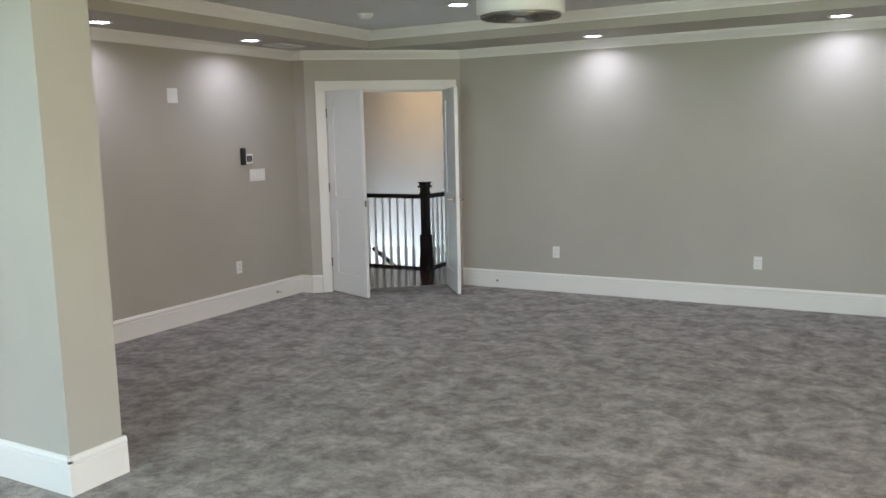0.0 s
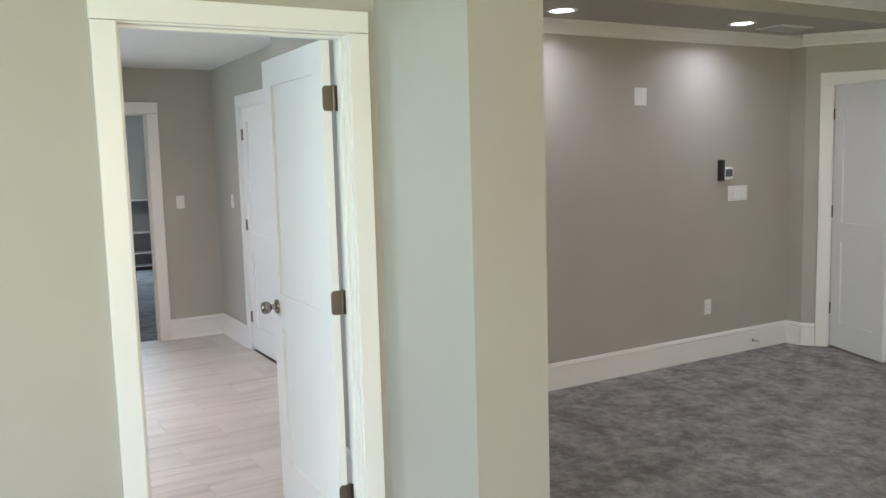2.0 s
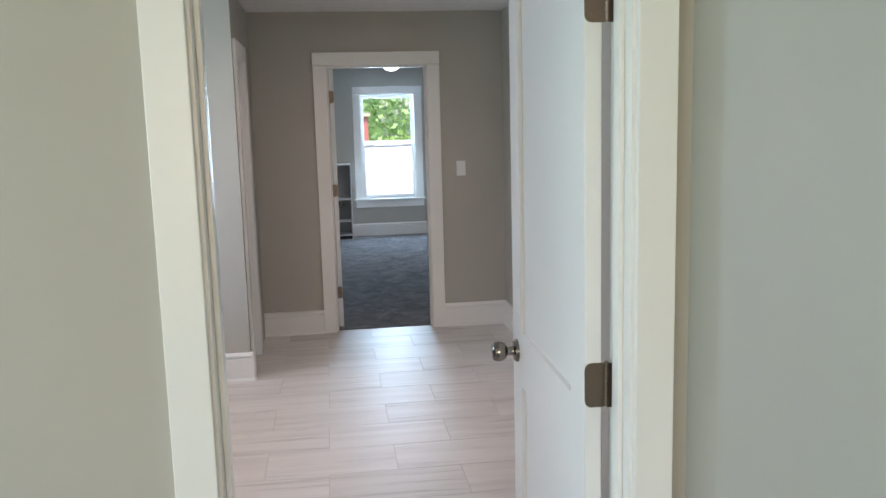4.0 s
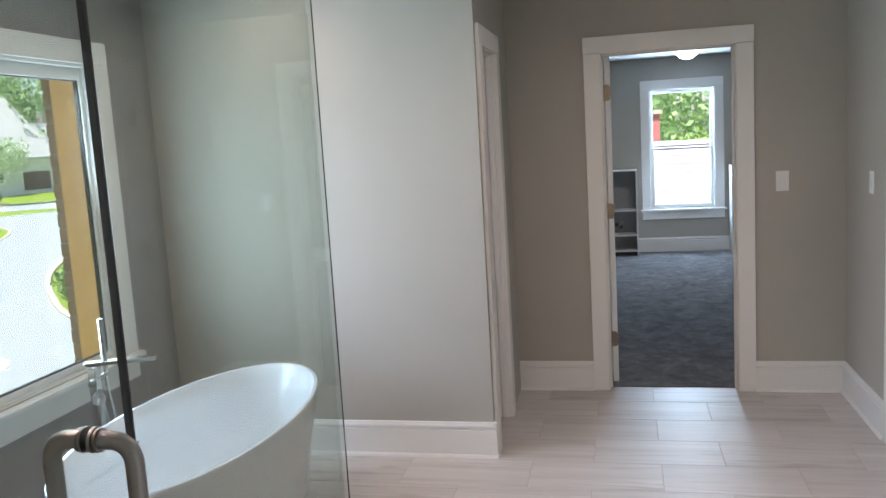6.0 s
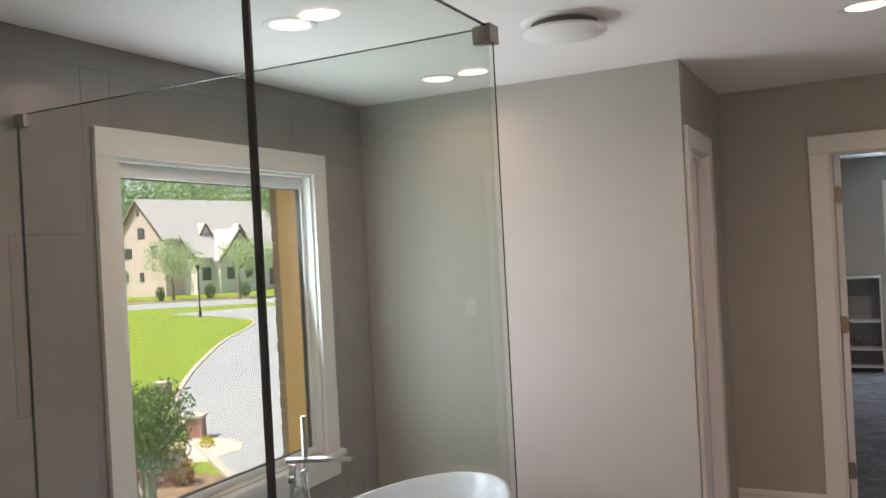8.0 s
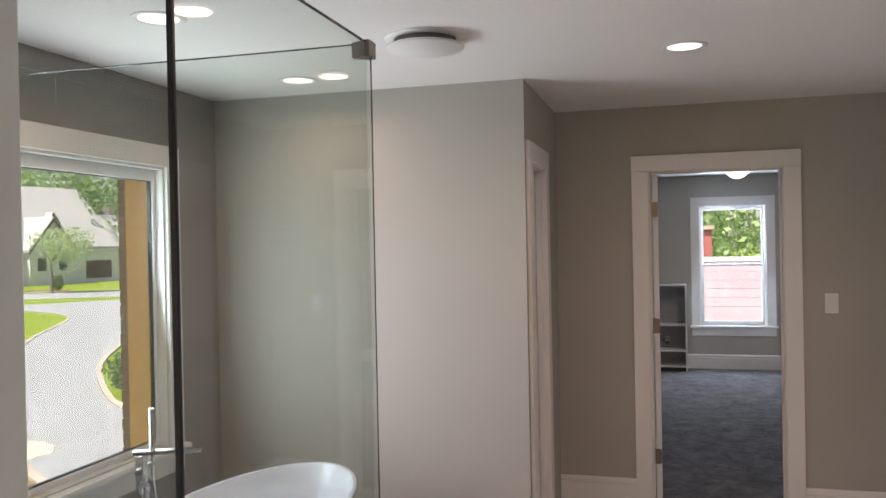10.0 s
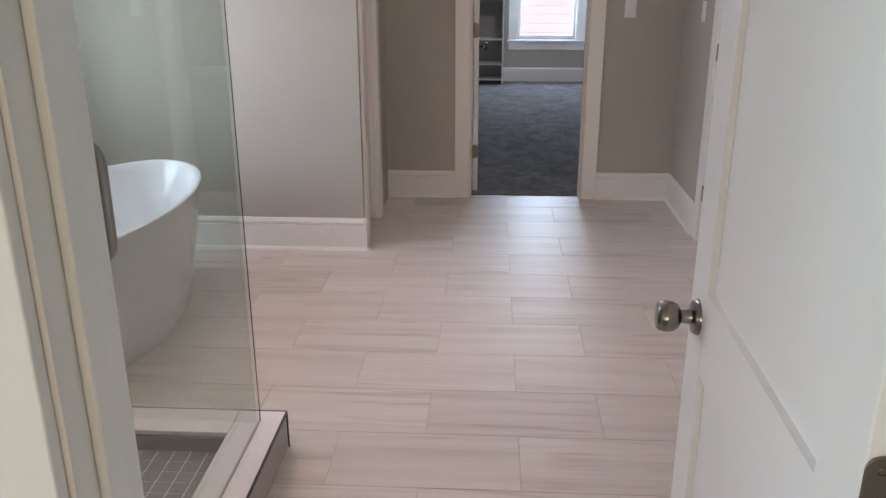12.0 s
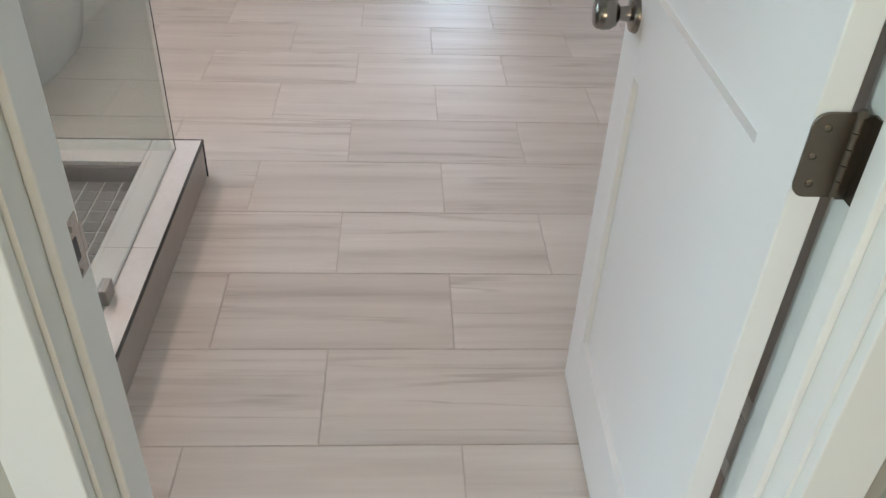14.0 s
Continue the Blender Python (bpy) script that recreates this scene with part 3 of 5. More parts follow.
bm = bx(W_1 - 0.0015, W_1 + 0.001, -T1 + 0.001, -0.074, 0.895, 0.965, 0.0007)
box(bm, W_1 - 0.0015, W_1 + 0.001, -T1 - 0.007, -T1 + 0.003, 0.912, 0.948, 0.0007)
strike = part("strike_plate", bm, NICKEL, d, "satin nickel strike plate")
part("latch_hole", bx(W_1 - 0.0022, W_1 - 0.0012, -0.100, -0.084, 0.917, 0.943), BLACKPL, strike, "dark latch hole")
for z in (0.904, 0.956):
    part("screw", cyl(bmesh.new(), (W_1 - 0.0025, -0.092, z), (W_1 - 0.001, -0.092, z), 0.0035, seg=10), HINGE, strike)
part("threshold", bx(0, D1[1] - D1[0], -0.045, -0.02, -0.02, 0.006, 0.002), HINGE, d, "thin metal edge between carpet and tile")

# door to the far bedroom, swung open beyond the wall
d = thing("door_2", "white two-panel door swung open beyond its white casing", "door", pose(X_D2, D2[1], 0, 0, 0, -90), kind="structure")
frame_parts(d, D2[1] - D2[0], DOOR_H, 0.12)
stops(d, D2[1] - D2[0], DOOR_H, -0.082, -0.046)
L = pose(D2[1] - D2[0] - 0.050, -0.132, 0.012, 0, 0, -88)
leaf = part("leaf", moved(leaf_mesh(0.74, 2.022), L), DOORW, d, "white two-panel door leaf")
knob_parts(leaf, L, 0.68, HANDLE_Z - 0.012)
for z in (0.29, 1.10, 1.82):
    hinge_parts(leaf, pose(D2[1] - D2[0] - 0.003, -0.1305, 0, 0, 0, 180), z)

# closet door in the alcove side and linen door, both shut
d = thing("door_3", "white panelled closet door, shut, in its casing", "door", pose(D3[0] + 0.018, Y_BUMP, 0), kind="structure")
frame_parts(d, D3[1] - D3[0] - 0.036, DOOR_H, 0.12, (1, 0))
stops(d, D3[1] - D3[0] - 0.036, DOOR_H, -0.045, -0.012)
leaf = part("leaf", moved(leaf_mesh(D3[1] - D3[0] - 0.042, 2.022), pose(0.003, -0.082, 0.012)), DOORW, d)
d = thing("door_4", "white panelled linen closet door, shut, in its casing", "door", pose(D4[0], Y_R, 0, 0, 0, 180) @ pose(-(D4[1] - D4[0]), 0, 0), kind="structure")
frame_parts(d, D4[1] - D4[0], DOOR_H, 0.12, (1, 0))
leaf = part("leaf", moved(leaf_mesh(D4[1] - D4[0] - 0.006, 2.018), pose(0.003, -0.038, 0.018)), DOORW, d)
for z in (0.29, 1.07, 1.82):
    bm = cyl(bmesh.new(), (D4[1] - D4[0] - 0.001, 0.004, z - 0.045), (D4[1] - D4[0] - 0.001, 0.004, z + 0.045), 0.0065, seg=12)
    box(bm, D4[1] - D4[0] - 0.012, D4[1] - D4[0] + 0.010, -0.003, 0.0015, z - 0.045, z + 0.045)
    part("hinge", bm, HINGE, leaf, "satin nickel butt hinge", True)

# double doors in the slanted wall
ANG = math.degrees(math.atan2(DU.y, DU.x))
d = thing("door_5", "white panelled double doors standing open to the hall", "double door", pose(J.x, J.y, 0, 0, 0, ANG) @ pose(FD0, 0, 0), kind="structure")
# the wall here runs from y 0 back to +0.12: turn the frame about
FW = FD1 - FD0
e_m = pose(FW, 0, 0, 0, 0, 180)


def flip(ob):
    ob.data.transform(e_m)


before = set(bpy.data.objects)
frame_parts(d, FW, FDH, 0.12)
stops(d, FW, FDH, -0.085, -0.05)
for ob in set(bpy.data.objects) - before:
    flip(ob)
for hx, ang, hand in ((0.004, -60, 0), (FW - 0.004, -90, 1)):
    L = pose(hx, -0.004, 0.016, 0, 0, ang)
    if hand:
        L = L @ pose(0, -0.035, 0)
    leaf = part("leaf", moved(leaf_mesh(0.605, 2.035), L), DOORW, d, "white two-panel double-door leaf")
    for z in (0.30, 1.07, 1.82):
        hb = cyl(bmesh.new(), (0, 0.0, z - 0.045), (0, 0.0, z + 0.045), 0.0065, seg=12)
        box(hb, -0.002, 0.0005, 0.001, 0.034, z - 0.045, z + 0.045)
        part("hinge", moved(hb, L), HINGE, leaf, "satin nickel butt hinge", True)
    if hand:
        for yy, sg in ((0.0, -1), (0.035, 1)):
            hb = cyl(bmesh.new(), (0.545, yy, 0.94), (0.545, yy + sg * 0.010, 0.94), 0.031, seg=24)
            cyl(hb, (0.545, yy, 0.94), (0.545, yy + sg * 0.050, 0.94), 0.010, seg=14)
            tube(hb, [(0.545, yy + sg * 0.046, 0.94), (0.50, yy + sg * 0.048, 0.941), (0.44, yy + sg * 0.044, 0.938)], 0.009)
            part("lever_handle", moved(hb, L), NICKEL, leaf, "brushed nickel lever handle", True)
    else:
        part("latch_plate", moved(bx(0.6045, 0.6062, 0.006, 0.029, 0.90, 0.96), L), NICKEL, leaf, "nickel latch plate")

# ---- windows ----
w = thing("window_1", "large white picture window with wide flat casing", "window", kind="structure")
wx0, wx1, wz0, wz1 = W1
C = 0.103
yf = Y_WIN
part("casing", bx(wx0 - C, wx0, yf, yf + 0.020, wz0, wz1, 0.002), TRIM, w)
part("casing", bx(wx1, wx1 + C - 0.012, yf, yf + 0.020, wz0, wz1, 0.002), TRIM, w)
part("casing", bx(wx0 - C, wx1 + C - 0.012, yf, yf + 0.020, wz1 + 0.001, wz1 + C, 0.002), TRIM, w)
part("window_sill", bx(wx0 - C - 0.02, wx1 + C + 0.01, yf - 0.06, yf + 0.048, wz0 - 0.026, wz0 - 0.001, 0.004), TRIM, w)
part("apron", bx(wx0 - C, wx1 + C - 0.012, yf, yf + 0.018, wz0 - 0.126, wz0 - 0.027, 0.002), TRIM, w)
bm = bmesh.new()
box(bm, wx0, wx0 + 0.012, yf - 0.072, yf, wz0, wz1)
box(bm, wx1 - 0.012, wx1, yf - 0.072, yf, wz0, wz1)
box(bm, wx0 + 0.012, wx1 - 0.012, yf - 0.072, yf, wz1 - 0.012, wz1)
box(bm, wx0 + 0.012, wx1 - 0.012, yf - 0.072, yf - 0.06, wz0, wz0 + 0.012)
part("jamb", bm, TRIM, w)
gx0, gx1, gz0, gz1 = -6.850, -5.750, 0.697, 1.968
bm = bmesh.new()
for a, b, c0, c1 in ((wx0 + 0.012, gx0, wz0 + 0.012, wz1 - 0.012), (gx1, wx1 - 0.012, wz0 + 0.012, wz1 - 0.012), (gx0, gx1, gz1, wz1 - 0.012), (gx0, gx1, wz0 + 0.012, gz0)):
    box(bm, a, b, -0.714, -0.685, c0, c1, 0.003)
part("window_frame", bm, VINYL, w, "white vinyl window frame")
bm = bmesh.new()
for a, b, c0, c1 in ((gx0, gx0 + 0.005, gz0, gz1), (gx1 - 0.005, gx1, gz0, gz1), (gx0, gx1, gz1 - 0.005, gz1), (gx0, gx1, gz0, gz0 + 0.004)):
    box(bm, a, b, -0.715, -0.695, c0, c1)
part("gasket", bm, BLACKPL, w, "black glazing gasket")
pn = part("pane", bx(gx0, gx1, -0.708, -0.703, gz0, gz1), PANE, w)
pn.visible_shadow = False

w = thing("window_2", "white double-hung window with casing and sill", "window", kind="structure")
ya, yb, za, zb = W2
xf = X_FAR
part("casing", bx(xf, xf + 0.02, ya - 0.105, ya, za, zb, 0.002), TRIM, w)
part("casing", bx(xf, xf + 0.02, yb, yb + 0.105, za, zb, 0.002), TRIM, w)
part("casing", bx(xf, xf + 0.02, ya - 0.105, yb + 0.105, zb + 0.001, zb + 0.105, 0.002), TRIM, w)
part("window_sill", bx(xf - 0.05, xf + 0.05, ya - 0.125, yb + 0.125, za - 0.026, za - 0.001, 0.004), TRIM, w)
part("apron", bx(xf, xf + 0.018, ya - 0.105, yb + 0.105, za - 0.126, za - 0.027, 0.002), TRIM, w)
bm = bmesh.new()
box(bm, xf - 0.16, xf, ya, ya + 0.015, za, zb)
box(bm, xf - 0.16, xf, yb - 0.015, yb, za, zb)
box(bm, xf - 0.16, xf, ya, yb, zb - 0.015, zb)
box(bm, xf - 0.16, xf - 0.05, ya, yb, za, za + 0.015)
part("jamb", bm, TRIM, w)
for z0, z1, dx, b0, b1 in ((za + 0.016, 1.312, -0.045, 0.036, 0.024), (1.288, zb - 0.016, -0.085, 0.024, 0.042)):
    bm = bmesh.new()
    for a, b, c0, c1 in ((ya + 0.016, ya + 0.050, z0, z1), (yb - 0.050, yb - 0.016, z0, z1), (ya + 0.050, yb - 0.050, z0, z0 + b0), (ya + 0.050, yb - 0.050, z1 - b1, z1)):
        box(bm, xf + dx - 0.03, xf + dx, a, b, c0, c1, 0.002)
    s = part("sash", bm, VINYL, w)
    pn = part("pane", bx(xf + dx - 0.018, xf + dx - 0.013, ya + 0.050, yb - 0.050, z0 + b0, z1 - b1), PANE, s)
    pn.visible_shadow = False
    if b1 < 0.03:
        for y in (ya + 0.22, yb - 0.22):
            part("sash_lock", bx(xf + dx - 0.028, xf + dx - 0.004, y - 0.028, y + 0.028, z1, z1 + 0.012, 0.003), VINYL, s, "small white sash lock")

# ---- bedroom fittings ----


def can_light(x, y, z, glow, watts, colour, label, spread=150):
    t = thing("recessed_light", label, "downlight", pose(x, y, z), group="recessed ceiling lights")
    ring = lathe(bmesh.new(), [(0.070, 0.004), (0.070, -0.001), (0.074, -0.004), (0.090, -0.006), (0.096, -0.003), (0.096, 0.0), (0.090, 0.0)], 36)
    bmesh.ops.delete(ring, geom=[f for f in ring.faces if len(f.verts) > 4], context="FACES")
    part("trim_ring", ring, WHITEPL, t, "", True)
    part("lens", lathe(bmesh.new(), [(0.001, -0.003), (0.05, -0.0028), (0.0705, -0.001), (0.0705, 0.0)], 32), glow, t, "glowing lens", True)
    area_lamp("downlight", (x, y, z - 0.012), (x, y, z - 1), 0.12, 0.12, watts, colour, spread, "DISK")


# the last one is out of view, added to carry on the row
for x, y in ((-4.85, 4.15), (-4.80, 5.68), (-2.26, 7.40), (-0.23, 7.40), (1.8, 7.40)):
    can_light(x, y, Z_SOF, CANGLOW, 2.15, (0.91, 0.89, 1.0), "white recessed ceiling light, switched on")

# only the first is known; the other three are added to brighten the room
for x, y in ((-2.9, 6.0), (-0.4, 6.0), (-3.2, 4.1), (-0.4, 4.1)):
    can_light(x, y, Z_TRAY, CANGLOW, 2.0, (1.0, 0.96, 0.92), "white recessed tray ceiling light, switched on; three of four are added", 170)

t = thing("ceiling_fan", "white drum-shaped bladeless fan under the tray ceiling", "fan", pose(-2.02, 5.22, 0))
part("drum", lathe(bmesh.new(), [(0.20, 2.372), (0.285, 2.366), (0.295, 2.378), (0.295, 2.54), (0.285, 2.552), (0.06, 2.555)], 48), WHITEPL, t, "", True)
bm = bmesh.new()
for k in range(9):
    r = 0.075 + k * 0.0235
    ring = [(r, 2.352), (r + 0.007, 2.352), (r + 0.007, 2.366), (r, 2.366), (r, 2.352)]
    rings = [[bm.verts.new((rr * math.cos(a * math.pi / 24), rr * math.sin(a * math.pi / 24), zz)) for a in range(48)] for rr, zz in ring[:4]]
    for i in range(4):
        for a in range(48):
            bm.faces.new((rings[i][a], rings[i][(a + 1) % 48], rings[(i + 1) % 4][(a + 1) % 48], rings[(i + 1) % 4][a]))
for k in range(12):
    a = k * math.pi / 6
    tube(bm, [(0.05 * math.cos(a), 0.05 * math.sin(a), 2.358), (0.27 * math.cos(a), 0.27 * math.sin(a), 2.358)], 0.004, 6)
part("grille", bm, PEWTER, t, "dark ring grille")
part("dark_inside", lathe(bmesh.new(), [(0.001, 2.369), (0.272, 2.369), (0.272, 2.371), (0.001, 2.3715)], 40), BLACKPL, t)
part("canopy", lathe(bmesh.new(), [(0.05, 2.55), (0.055, 2.59), (0.085, 2.60), (0.085, 2.615), (0.001, 2.615)], 32), WHITEPL, t, "", True)

t = thing("smoke_detector", "round white smoke detector on the tray ceiling", "detector", pose(-3.76, 5.95, Z_TRAY))
part("body", lathe(bmesh.new(), [(0.001, -0.036), (0.045, -0.034), (0.058, -0.022), (0.062, -0.010), (0.068, -0.008), (0.068, 0), (0.001, 0)], 32), WHITEPL, t, "", True)

t = thing("air_vent", "grey slatted ceiling air vent beside a lamp", "vent", pose(-4.83, 6.17, Z_SOF))
bm = bmesh.new()
for a, b, c0, c1 in ((-0.11, 0.11, -0.18, -0.155), (-0.11, 0.11, 0.155, 0.18), (-0.11, -0.085, -0.155, 0.155), (0.085, 0.11, -0.155, 0.155)):
    box(bm, a, b, c0, c1, -0.008, 0.0)
part("frame", bm, WHITEPL, t)
part("backing", bx(-0.085, 0.085, -0.155, 0.155, -0.003, -0.001), BLACKPL, t)
for k in range(9):
    sl = bx(-0.085, 0.085, -0.011, 0.011, -0.001, 0.001)
    moved(sl, pose(0, -0.14 + k * 0.035, -0.006, 35))
    part("slat", sl, WHITEPL, t)


def outlet(m, label):
    t = thing("power_outlet", label, "outlet", m, group="white wall outlets")
    part("plate", bx(-0.036, 0.036, 0, 0.006, -0.058, 0.058, 0.002), WHITEPL, t)
    for z in (-0.021, 0.021):
        s = part("socket", bx(-0.017, 0.017, 0.006, 0.009, z - 0.014, z + 0.014, 0.003), WHITEPL, t)
        bm = bmesh.new()
        box(bm, -0.009, -0.006, 0.0088, 0.0094, z - 0.003, z + 0.006)
        box(bm, 0.006, 0.009, 0.0088, 0.0094, z - 0.003, z + 0.006)
        part("slot", bm, BLACKPL, s)


def switch(m, gangs, label):
    t = thing("light_switch", label, "switch", m, group="white wall switches")
    w2 = 0.036 + 0.023 * (gangs - 1)
    part("plate", bx(-w2, w2, 0, 0.006, -0.058, 0.058, 0.002), WHITEPL, t)
    for k in range(gangs):
        x = (k - (gangs - 1) / 2) * 0.046
        part("rocker", moved(bx(-0.0155, 0.0155, 0, 0.005, -0.033, 0.033, 0.0015), pose(x, 0.0055, 0, 3)), WHITEPL, t)


FACE_E, FACE_S = -90, 180
outlet(pose(X_W, 5.77, 0.40, 0, 0, FACE_E), "white duplex outlet low on the greige wall")
outlet(pose(-2.747, Y_N, 0.402, 0, 0, FACE_S), "white duplex outlet low on the greige wall")
outlet(pose(-0.836, Y_N, 0.397, 0, 0, FACE_S), "white duplex outlet low on the greige wall")
switch(pose(X_W, 6.088, 1.252, 0, 0, FACE_E), 4, "wide white four-gang switch plate under the thermostat")
switch(pose(X_D2, 2.629, 1.25, 0, 0, FACE_E), 1, "single white switch beside the bedroom doorway")
switch(pose(-7.99, Y_R, 1.258, 0, 0, FACE_S), 1, "single white switch beside the linen door")

t = thing("blank_plate", "blank white cover plate high on the wall", "plate", pose(X_W, 5.085, 1.972, 0, 0, FACE_E))
part("plate", bx(-0.057, 0.057, 0, 0.007, -0.062, 0.062, 0.003), WHITEPL, t)

t = thing("thermostat", "small white thermostat with grey screen beside a black bracket", "thermostat", pose(X_W, 5.93, 1.425, 0, 0, FACE_E))
part("bracket", bx(0.020, 0.062, 0, 0.035, -0.072, 0.085, 0.003), BLACKPL, t, "black upright bracket")
part("body", bx(-0.080, 0.019, 0.0055, 0.028, -0.060, 0.026, 0.004), WHITEPL, t, "white thermostat case")
part("back_plate", bx(-0.088, 0.024, 0.0, 0.005, -0.066, 0.032, 0.002), WHITEPL, t, "white back plate")
part("screen", bx(-0.068, 0.006, 0.0282, 0.030, -0.042, 0.014), plain("grey_screen", (0.10, 0.11, 0.12), 0.15), t, "dark grey screen")

for m in (pose(X_W + 0.016, 6.27, 0.075, 0, 0, FACE_E), pose(-3.396, Y_N - 0.016, 0.072, 0, 0, FACE_S)):
    t = thing("door_stop", "nickel spring door stop on the baseboard", "door stop", m, group="door stops")
    bm = cyl(bmesh.new(), (0, 0, 0), (0, 0.006, 0), 0.012)
    cyl(bm, (0, 0.006, 0), (0, 0.060, 0), 0.005)
    part("rod", bm, NICKEL, t, "", True)
    part("rubber_tip", cyl(bmesh.new(), (0, 0.060, 0), (0, 0.075, 0), 0.009), WHITEPL, t, "", True)

# ---- hall ----
t = thing("stair_railing", "dark stained stair railing with white balusters and newel", "railing", pose(X_VOID, Y_VOID - 0.06, 0))
bm = bx(-0.056, 0.056, -0.056, 0.056, 0, 0.42, 0.004)
box(bm, -0.043, 0.043, -0.043, 0.043, 0.42, 0.98, 0.003)
box(bm, -0.062, 0.062, -0.062, 0.062, 0.0, 0.14, 0.004)
box(bm, -0.050, 0.050, -0.050, 0.050, 0.90, 0.925, 0.004)
part("newel_post", bm, ESPRESSO, t, "espresso stained square newel post")
bm = bx(-0.064, 0.064, -0.064, 0.064, 0.98, 1.005, 0.004)
box(bm, -0.050, 0.050, -0.050, 0.050, 1.005, 1.03, 0.004)
box(bm, -0.060, 0.060, -0.060, 0.060, 1.03, 1.05, 0.006)
part("newel_cap", bm, ESPRESSO, t)
part("handrail", bx(-2.6, -0.05, -0.033, 0.033, 0.845, 0.90, 0.012), ESPRESSO, t)
part("handrail", bx(-0.033, 0.033, 0.05, 2.5, 0.845, 0.90, 0.012), ESPRESSO, t)
part("shoe_rail", bx(-2.6, -0.07, -0.030, 0.030, 0, 0.022, 0.004), ESPRESSO, t)
part("shoe_rail", bx(-0.030, 0.030, 0.07, 2.5, 0, 0.022, 0.004), ESPRESSO, t)
bal = None
for k in range(24):
    x, y = (-0.18 - k * 0.108, 0) if k < 12 else (0, 0.18 + (k - 12) * 0.108)
    if bal is None:
        bm = bx(-0.016, 0.016, -0.016, 0.016, 0.022, 0.25, 0.002)
        lathe(bm, [(0.008, 0.25), (0.016, 0.26), (0.012, 0.28), (0.016, 0.40), (0.013, 0.60), (0.011, 0.70), (0.011, 0.846)], 10)
        bal = part("baluster", bm, TRIM, t, "white turned baluster", True)
        bal.location = (x, y, 0)
    else:
        o = bal.copy()
        scene.collection.objects.link(o)
        o.location = (x, y, 0)
t = thing("stair_handrail", "dark stained handrail descending along the stairs", "handrail", pose(-5.55, 9.05, 0))
part("rail", tube(bmesh.new(), [(-0.55, 0.35, 0.06), (0.0, 0.35, -0.30), (0.75, 0.35, -0.82)], 0.03), ESPRESSO, t, "", True)
for k in range(8):
    x = -0.5 + k * 0.15
    zt = 0.04 - (x + 0.5) * 0.66
    part("baluster", bx(x - 0.014, x + 0.014, 0.336, 0.364, zt - 0.85, zt), TRIM, t)

# ---- bathroom ----
CX, CY, A, Bq = -6.27, 0.10, 0.785, 0.375


def oval_loft(bm, rows, seg=72):
    rings = []
    for a, b, z in rows:
        rings.append([bm.verts.new((a * math.cos(k * 2 * math.pi / seg), b * math.sin(k * 2 * math.pi / seg), z)) for k in range(seg)])
    for r0, r1 in zip(rings, rings[1:]):
        for k in range(seg):
            bm.faces.new((r0[k], r0[(k + 1) % seg], r1[(k + 1) % seg], r1[k]))
    bm.faces.new(rings[0][::-1])
    bm.faces.new(rings[-1])
    return bm


t = thing("bathtub", "white oval freestanding bathtub by the window", "bathtub", pose(CX, CY, 0.0))
prof = [(0.555, 0.265, 0.004), (0.575, 0.280, 0.0), (0.600, 0.292, 0.03), (0.645, 0.312, 0.15), (0.690, 0.334, 0.29), (0.735, 0.354, 0.42), (0.770, 0.369, 0.525), (0.783, 0.374, 0.565), (0.785, 0.375, 0.574), (0.782, 0.372, 0.580),
        (0.768, 0.358, 0.580), (0.764, 0.354, 0.576), (0.750, 0.343, 0.545), (0.715, 0.325, 0.45), (0.675, 0.303, 0.33), (0.625, 0.275, 0.21), (0.560, 0.235, 0.145), (0.45, 0.17, 0.122), (0.05, 0.03, 0.115)]
part("shell", oval_loft(bmesh.new(), prof), ACRYLIC, t, "", True)
part("overflow_plate", moved(bx(-0.035, 0.035, -0.003, 0.003, -0.014, 0.014, 0.002), pose(0.0, -0.318, 0.455, -12)), NICKEL, t, "chrome overflow slot")
part("overflow_slot", moved(bx(-0.024, 0.024, 0.0025, 0.0042, -0.005, 0.005), pose(0.0, -0.318, 0.455, -12)), BLACKPL, t)
part("drain", lathe(bmesh.new(), [(0.001, 0.119), (0.03, 0.122), (0.034, 0.118), (0.034, 0.11)], 24), NICKEL, t, "chrome drain", True)

t = thing("tub_filler", "floor-standing brushed nickel tub filler with hand shower", "faucet", pose(-6.335, -0.405, 0.006))
part("base", lathe(bmesh.new(), [(0.001, 0.012), (0.05, 0.012), (0.055, 0.006), (0.055, 0), (0.001, 0)], 28), NICKEL, t, "", True)
bm = bx(-0.019, 0.019, -0.019, 0.019, 0.01, 0.765, 0.004)
part("column", bm, NICKEL, t, "square nickel column")
bm = moved(bx(-0.022, 0.022, -0.035, 0.245, 0.765, 0.782, 0.003), pose(0, 0, 0, 0, 0, 24))
part("spout", bm, NICKEL, t, "flat straight spout")
bm = cyl(bmesh.new(), (-0.005, 0.015, 0.64), (0.05, 0.045, 0.64), 0.027)
tube(bm, [(0.045, 0.042, 0.64), (0.060, 0.052, 0.61), (0.066, 0.056, 0.545)], 0.008)
part("lever", bm, NICKEL, t, "round mixer lever", True)
bm = cyl(bmesh.new(), (0.018, 0.0, 0.70), (0.045, 0.012, 0.70), 0.013)
part("diverter", bm, NICKEL, t, "", True)
bm = cyl(bmesh.new(), (-0.075, 0.0, 0.76), (-0.075, 0.0, 0.945), 0.0125)
cyl(bm, (-0.075, 0.0, 0.66), (-0.075, 0.0, 0.76), 0.009)
part("hand_shower", bm, NICKEL, t, "slim nickel hand shower", True)
part("holder", tube(bmesh.new(), [(-0.015, 0, 0.70), (-0.075, 0, 0.71)], 0.012), NICKEL, t, "", True)
